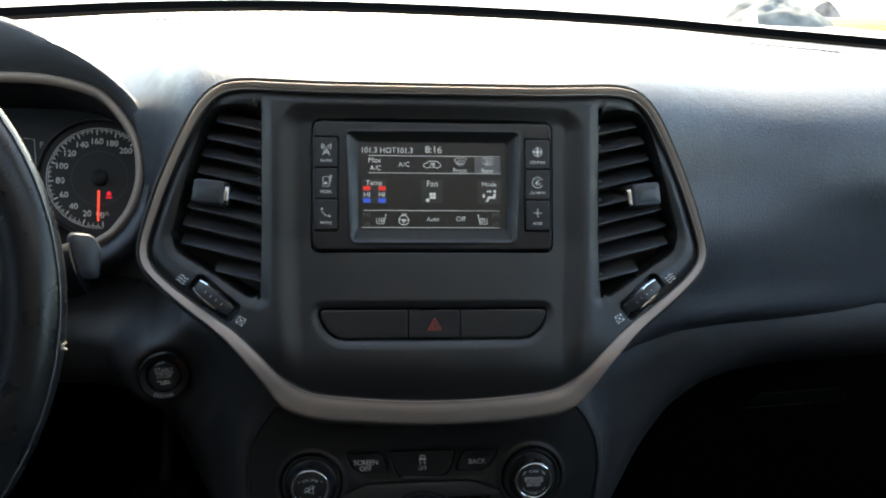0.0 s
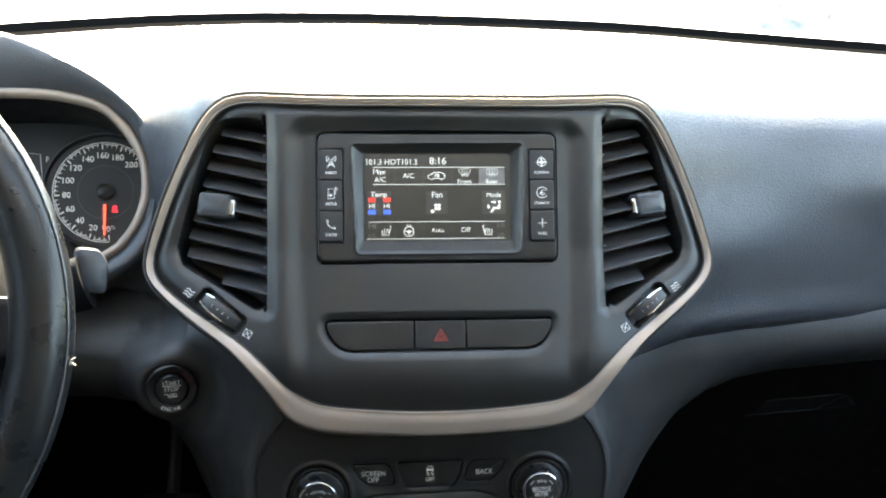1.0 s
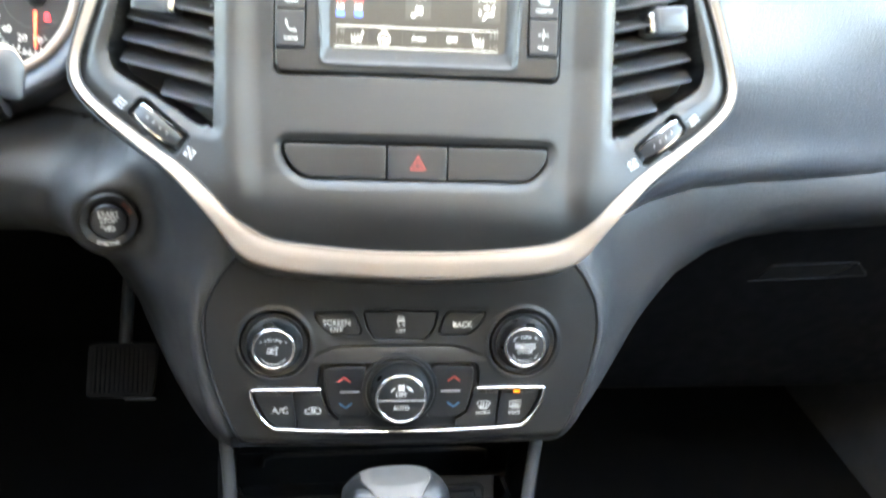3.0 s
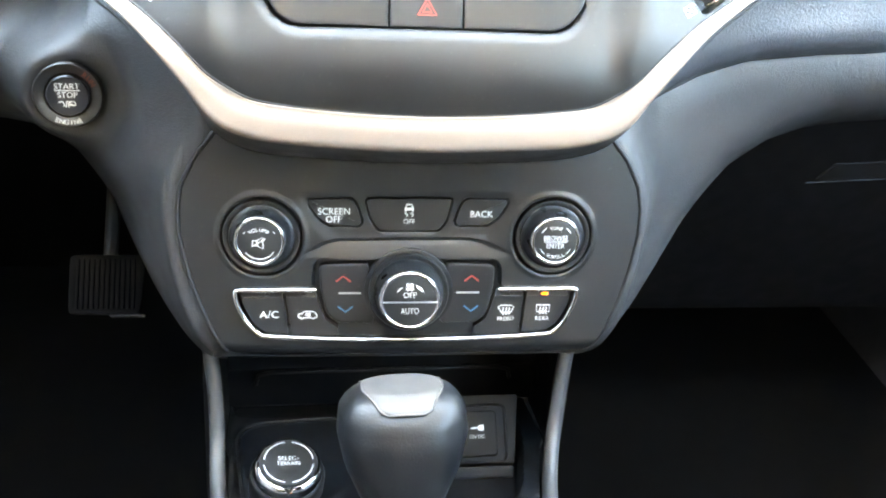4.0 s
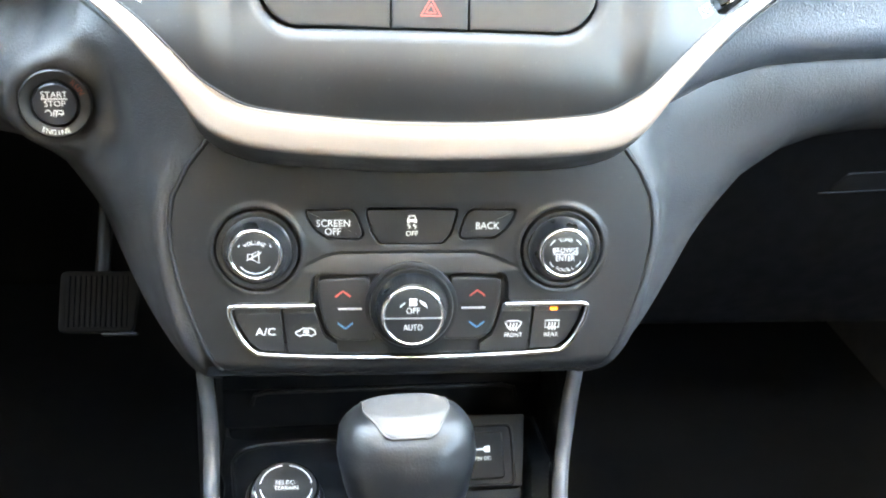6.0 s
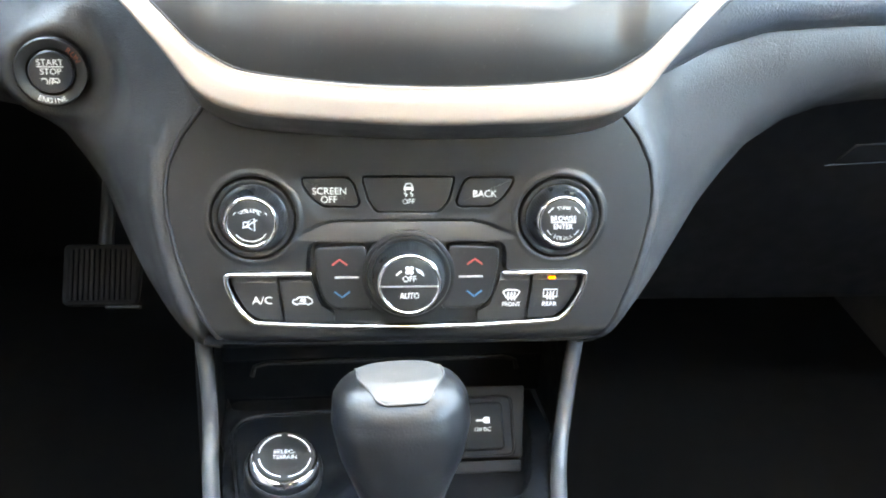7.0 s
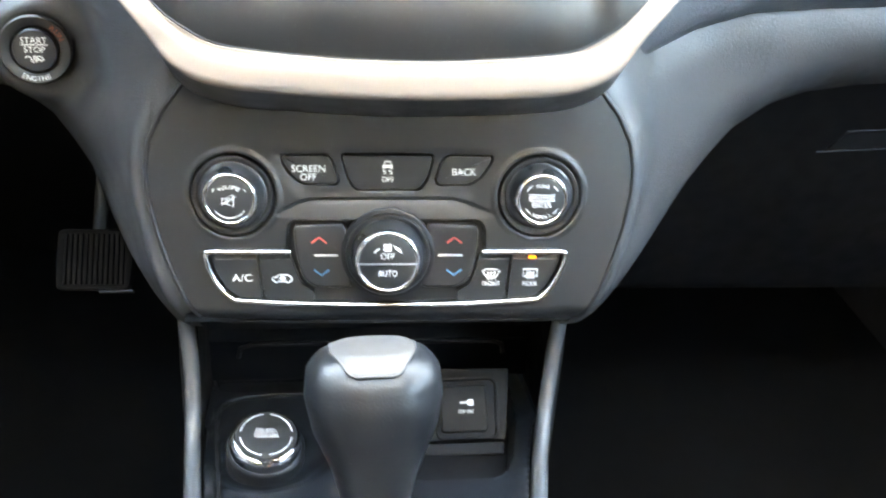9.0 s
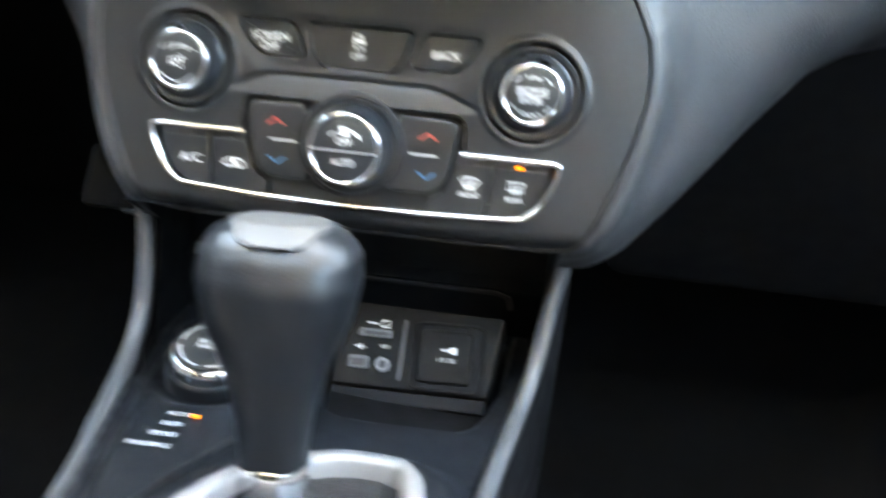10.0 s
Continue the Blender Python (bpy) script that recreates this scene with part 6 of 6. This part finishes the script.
def within_grip(p):
    h = (p - grip_foot).dot(axis) / grip_len
    if h >= 1.0:
        return False
    c, wx, wy = knob_ring(h)
    q = p - c
    return (abs(q.dot(sx)) / wx) ** 2.6 + (abs(q.dot(sy)) / wy) ** 2.6 < 1.0


def on_grip(x, deg, lift):
    """The point of the grip's skin at x to the side, seen at an angle up from the front out of its upper middle."""
    c = knob_ring(0.80)[0] + sx * x
    d = axis * math.sin(radians(deg)) - sy * math.cos(radians(deg))
    lo, hi = 0.0, 0.06
    for _ in range(24):
        m_ = (lo + hi) / 2
        lo, hi = (m_, hi) if within_grip(c + d * m_) else (lo, m_)
    return c + d * (lo + lift)


iv, jf, NB = [], [], 31
for i in range(NB):
    deg = 36 + 94 * i / (NB - 1)
    hwid = 0.0128 + 0.0075 * float(step(deg, 36, 85))
    hwid *= (0.66, 0.88, 0.96)[i] if i < 3 else 1.0
    for k in range(15):
        a = -1 + 2 * k / 14
        iv.append(tuple(on_grip(hwid * a, deg, 0.0012 - 0.0008 * abs(a) ** 6)))
for i in range(NB - 1):
    for k in range(14):
        jf.append((i * 15 + k, i * 15 + k + 1, (i + 1) * 15 + k + 1, (i + 1) * 15 + k))
ins = part("release_insert", (iv, jf), INSERT, shifter, "satin silver insert", sharp=80)
rim_pts = [iv[i * 15] for i in range(NB - 1, -1, -1)] + [iv[k] for k in range(1, 14)] + [iv[i * 15 + 14] for i in range(NB)]
part("insert_rim", tube(rim_pts, 0.0006, 6), INSERT, ins, sharp=80)

base_c = Vector((-0.0150, -0.182, 0.434))
frame_m = Matrix.Translation(base_c) @ Matrix((sx, sy * -1, axis)).transposed().to_4x4()
part("collar", lathe([(0.0148, 0.006), (0.0160, 0.004), (0.0162, -0.006), (0.0152, -0.012), (0.0136, -0.013)], 48), CHROME, shifter, "dark chrome collar", m=frame_m, sharp=50)
to_shifter = SHIFTER_AT.inverted() @ CONSOLE_AT @ PLATE
bv, bf, BN, BS = [], [], 48, 12
foot = by_angle(gate_in, (-0.004, -0.195), BN)
for i in range(BS + 1):
    t = i / BS
    for k in range(BN):
        th = -math.pi + 2 * math.pi * k / BN
        fold = 0.0035 * math.sin(th * 8 + 1.3) * math.sin(math.pi * t) * (0.4 + t)
        top = frame_m @ Vector(((0.0135 + fold) * math.cos(th), (0.0135 + fold) * math.sin(th), -0.008))
        low = to_shifter @ Vector((foot[k][0], foot[k][1], 0.0085))
        s = t ** 1.35
        p = top.lerp(low, s)
        p.z -= 0.012 * math.sin(math.pi * t) * (1 + 0.25 * math.sin(th * 8))
        bv.append(tuple(p))
for i in range(BS):
    for k in range(BN):
        l = (k + 1) % BN
        bf.append((i * BN + k, i * BN + l, (i + 1) * BN + l, (i + 1) * BN + k))
boot = part("boot", (bv, bf), BOOT, shifter, "black leather boot with pale stitching", sharp=80, fix=True)
for kk in (9, 11, 15, 17):
    for i in range(1, BS * 2 - 2):
        a, b = i / 2, i / 2 + 0.33
        def at_row(q):
            j = min(int(q), BS - 1)
            return Vector(bv[j * BN + kk]).lerp(Vector(bv[(j + 1) * BN + kk]), q - j)
        p, q = at_row(a), at_row(b)
        up = Vector((0, -0.5, 0.8)) * 0.0006
        part("stitch", tube([tuple(p + up), tuple(q + up)], 0.0005, 5), THREAD, boot)

# ---- dashboard details ----
# glove box handle
handle = part("handle", slab(rounded([(0.372, -0.015), (0.485, -0.0045), (0.468, 0.0150), (0.381, 0.0080)], 0.004), -0.004, 0.0012, 0.001), DARK, glove, "black recessed handle")
part("handle_edge", tube([(0.3645, -0.0167, 0.0018), (0.4865, -0.0056, 0.0018)], 0.0008, 6), CONSOLE, handle, "grey lower edge")
part("handle_edge", tube([(0.3791, 0.0089, 0.0014), (0.464, 0.0162, 0.0014)], 0.0006, 6), CONSOLE, handle, "grey upper edge")
part("pull", slab(rounded([(0.445, -0.0080), (0.487, -0.0040), (0.468, 0.0160)], 0.003), 0.001, 0.0030, 0.0008), CONSOLE, handle, "worn grey pull")

# seams and stitching along the rear of the pad, sensor and speaker grille
def pad_at(x, y):
    """The point of the pad's upper face at x, y."""
    s = [p for p in pad_section(x) if p[1] > 0.80]
    ys, zs = zip(*sorted((p[0], p[1]) for p in s))
    return Vector((x, y, float(np.interp(y, ys, zs))))


for side, x0, x1, back in ((-1, 0.16, 0.40, 0.042), (1, 0.30, 0.535, 0.074)):
    line = [pad_at(side * x, far_edge(side * x) - back) + Vector((0, 0, 0.0003)) for x in np.arange(x0, x1, 0.01)]
    part("welt", tube([tuple(p) for p in line], 0.0007, 6), PAD, dashboard, sharp=80)
    for x in np.arange(x0, x1, 0.0075):
        a, b = (pad_at(side * q, far_edge(side * q) - back - 0.008) + Vector((0, 0, 0.0004)) for q in (x, x + 0.0045))
        part("stitch", tube([tuple(a), tuple(b)], 0.0006, 4), DARK, dashboard)
for x in np.arange(-0.060, 0.105, 0.0085):
    a, b = (pad_at(q, 0.125 + 0.15 * q) + Vector((0, 0, 0.0003)) for q in (x, x + 0.0052))
    part("stitch", tube([tuple(a), tuple(b)], 0.0006, 4), PAD, dashboard)
strip = []
for x in np.arange(-0.60, 0.70, 0.01):
    f = far_edge(float(x))
    strip += [(float(x), f + 0.001, 0.8500), (float(x), f + 0.004, 0.8560), (float(x), f + 0.022, 0.8600)]
n3 = len(strip) // 3
part("demister_strip", (strip, [(3 * i + k, 3 * i + 3 + k, 3 * i + 4 + k, 3 * i + 1 + k) for i in range(n3 - 1) for k in (0, 1)]), BLADE, dashboard, "black demister strip along the windscreen")
sensor_c = pad_at(0.015, 0.210)
part("sun_sensor", slab(rect(-0.018, -0.024, 0.018, 0.024, 0.005), -0.001, 0.0012, 0.0008), PAD, dashboard, "small black sensor window", m=Matrix.Translation(sensor_c))


def grille():
    g_v, g_f = [], []
    for i, x in enumerate(np.arange(0.505, 0.68, 0.006)):
        for k, d in enumerate(np.arange(0.058, 0.20, 0.012)):
            xx = float(x) + 0.003 * (k % 2)
            p = pad_at(xx, far_edge(xx) - float(d))
            vv, ff = lathe([(0.0016, 0.0), (0.0013, 0.0007), (0.0, 0.0009)], 6, (p.x, p.y))
            base = len(g_v)
            g_v += [(a, b, c + p.z) for a, b, c in vv]
            g_f += [tuple(q + base for q in f) for f in ff]
    return g_v, g_f


tagged(part("speaker_grille", grille(), DARK, dashboard, "dotted speaker grille"), kind="stuff")

# ---- outside, beyond the windscreen ----
def mound(cx, cy, r, h, seed, mat, name, label, category):
    vv, ff, n, k = [], [], 72, 22
    for i in range(k + 1):
        for j in range(n):
            a, q = 2 * math.pi * j / n, 1 - i / k
            lump = noise.fractal(Vector((math.cos(a) * 1.5 * q + seed, math.sin(a) * 1.5 * q, seed * 2.0)), 0.9, 2.1, 5)
            rr = r * q * (1 + 0.10 * lump)
            zz = h * (1 - q * q) * (1 + 0.30 * lump)
            vv.append((cx + rr * math.cos(a) * 1.6, cy + rr * math.sin(a), -0.5 + zz))
    for i in range(k):
        for j in range(n):
            l = (j + 1) % n
            ff.append((i * n + j, i * n + l, (i + 1) * n + l, (i + 1) * n + j))
    return solid(name, (vv, ff), mat, label, category, sharp=60)


BONNET = material("white_paint", (0.75, 0.75, 0.74), 0.25, coat=0.6, mottle=0.03)
bn_v, bn_f, NXB, NYB = [], [], 25, 13
for i in range(NYB):
    for j in range(NXB):
        x, y = -0.82 + 1.64 * j / (NXB - 1), 0.76 + 1.05 * i / (NYB - 1) - 0.25 * (abs(-0.82 + 1.64 * j / (NXB - 1)) / 0.82) ** 2
        bn_v.append((x, y, 0.79 - 0.12 * (i / (NYB - 1)) ** 2 - 0.03 * (x / 0.82) ** 4))
for i in range(NYB - 1):
    for j in range(NXB - 1):
        bn_f.append((i * NXB + j, i * NXB + j + 1, (i + 1) * NXB + j + 1, (i + 1) * NXB + j))
solid("bonnet", (bn_v, bn_f), BONNET, "white painted bonnet beyond the windscreen", "bonnet", kind="structure")

# bank of stones and dry grass beyond the bonnet
mound(9.20, 16.9, 0.74, 0.50, 3, STONE, "stone_heap", "grey heap of stones on the sunlit ground", "stones")
mound(8.30, 16.2, 0.11, 0.36, 5, BONNET, "boulder", "pale boulder beside the stone heap", "boulder")
mound(12.6, 17.0, 1.50, 0.16, 8, GRASS, "grass_bank", "low bank of dry yellow grass", "grass bank")
mound(11.5, 19.2, 0.30, 0.34, 11, BRUSH, "dry_bush", "low brown dry bush beyond the grass bank", "bush")
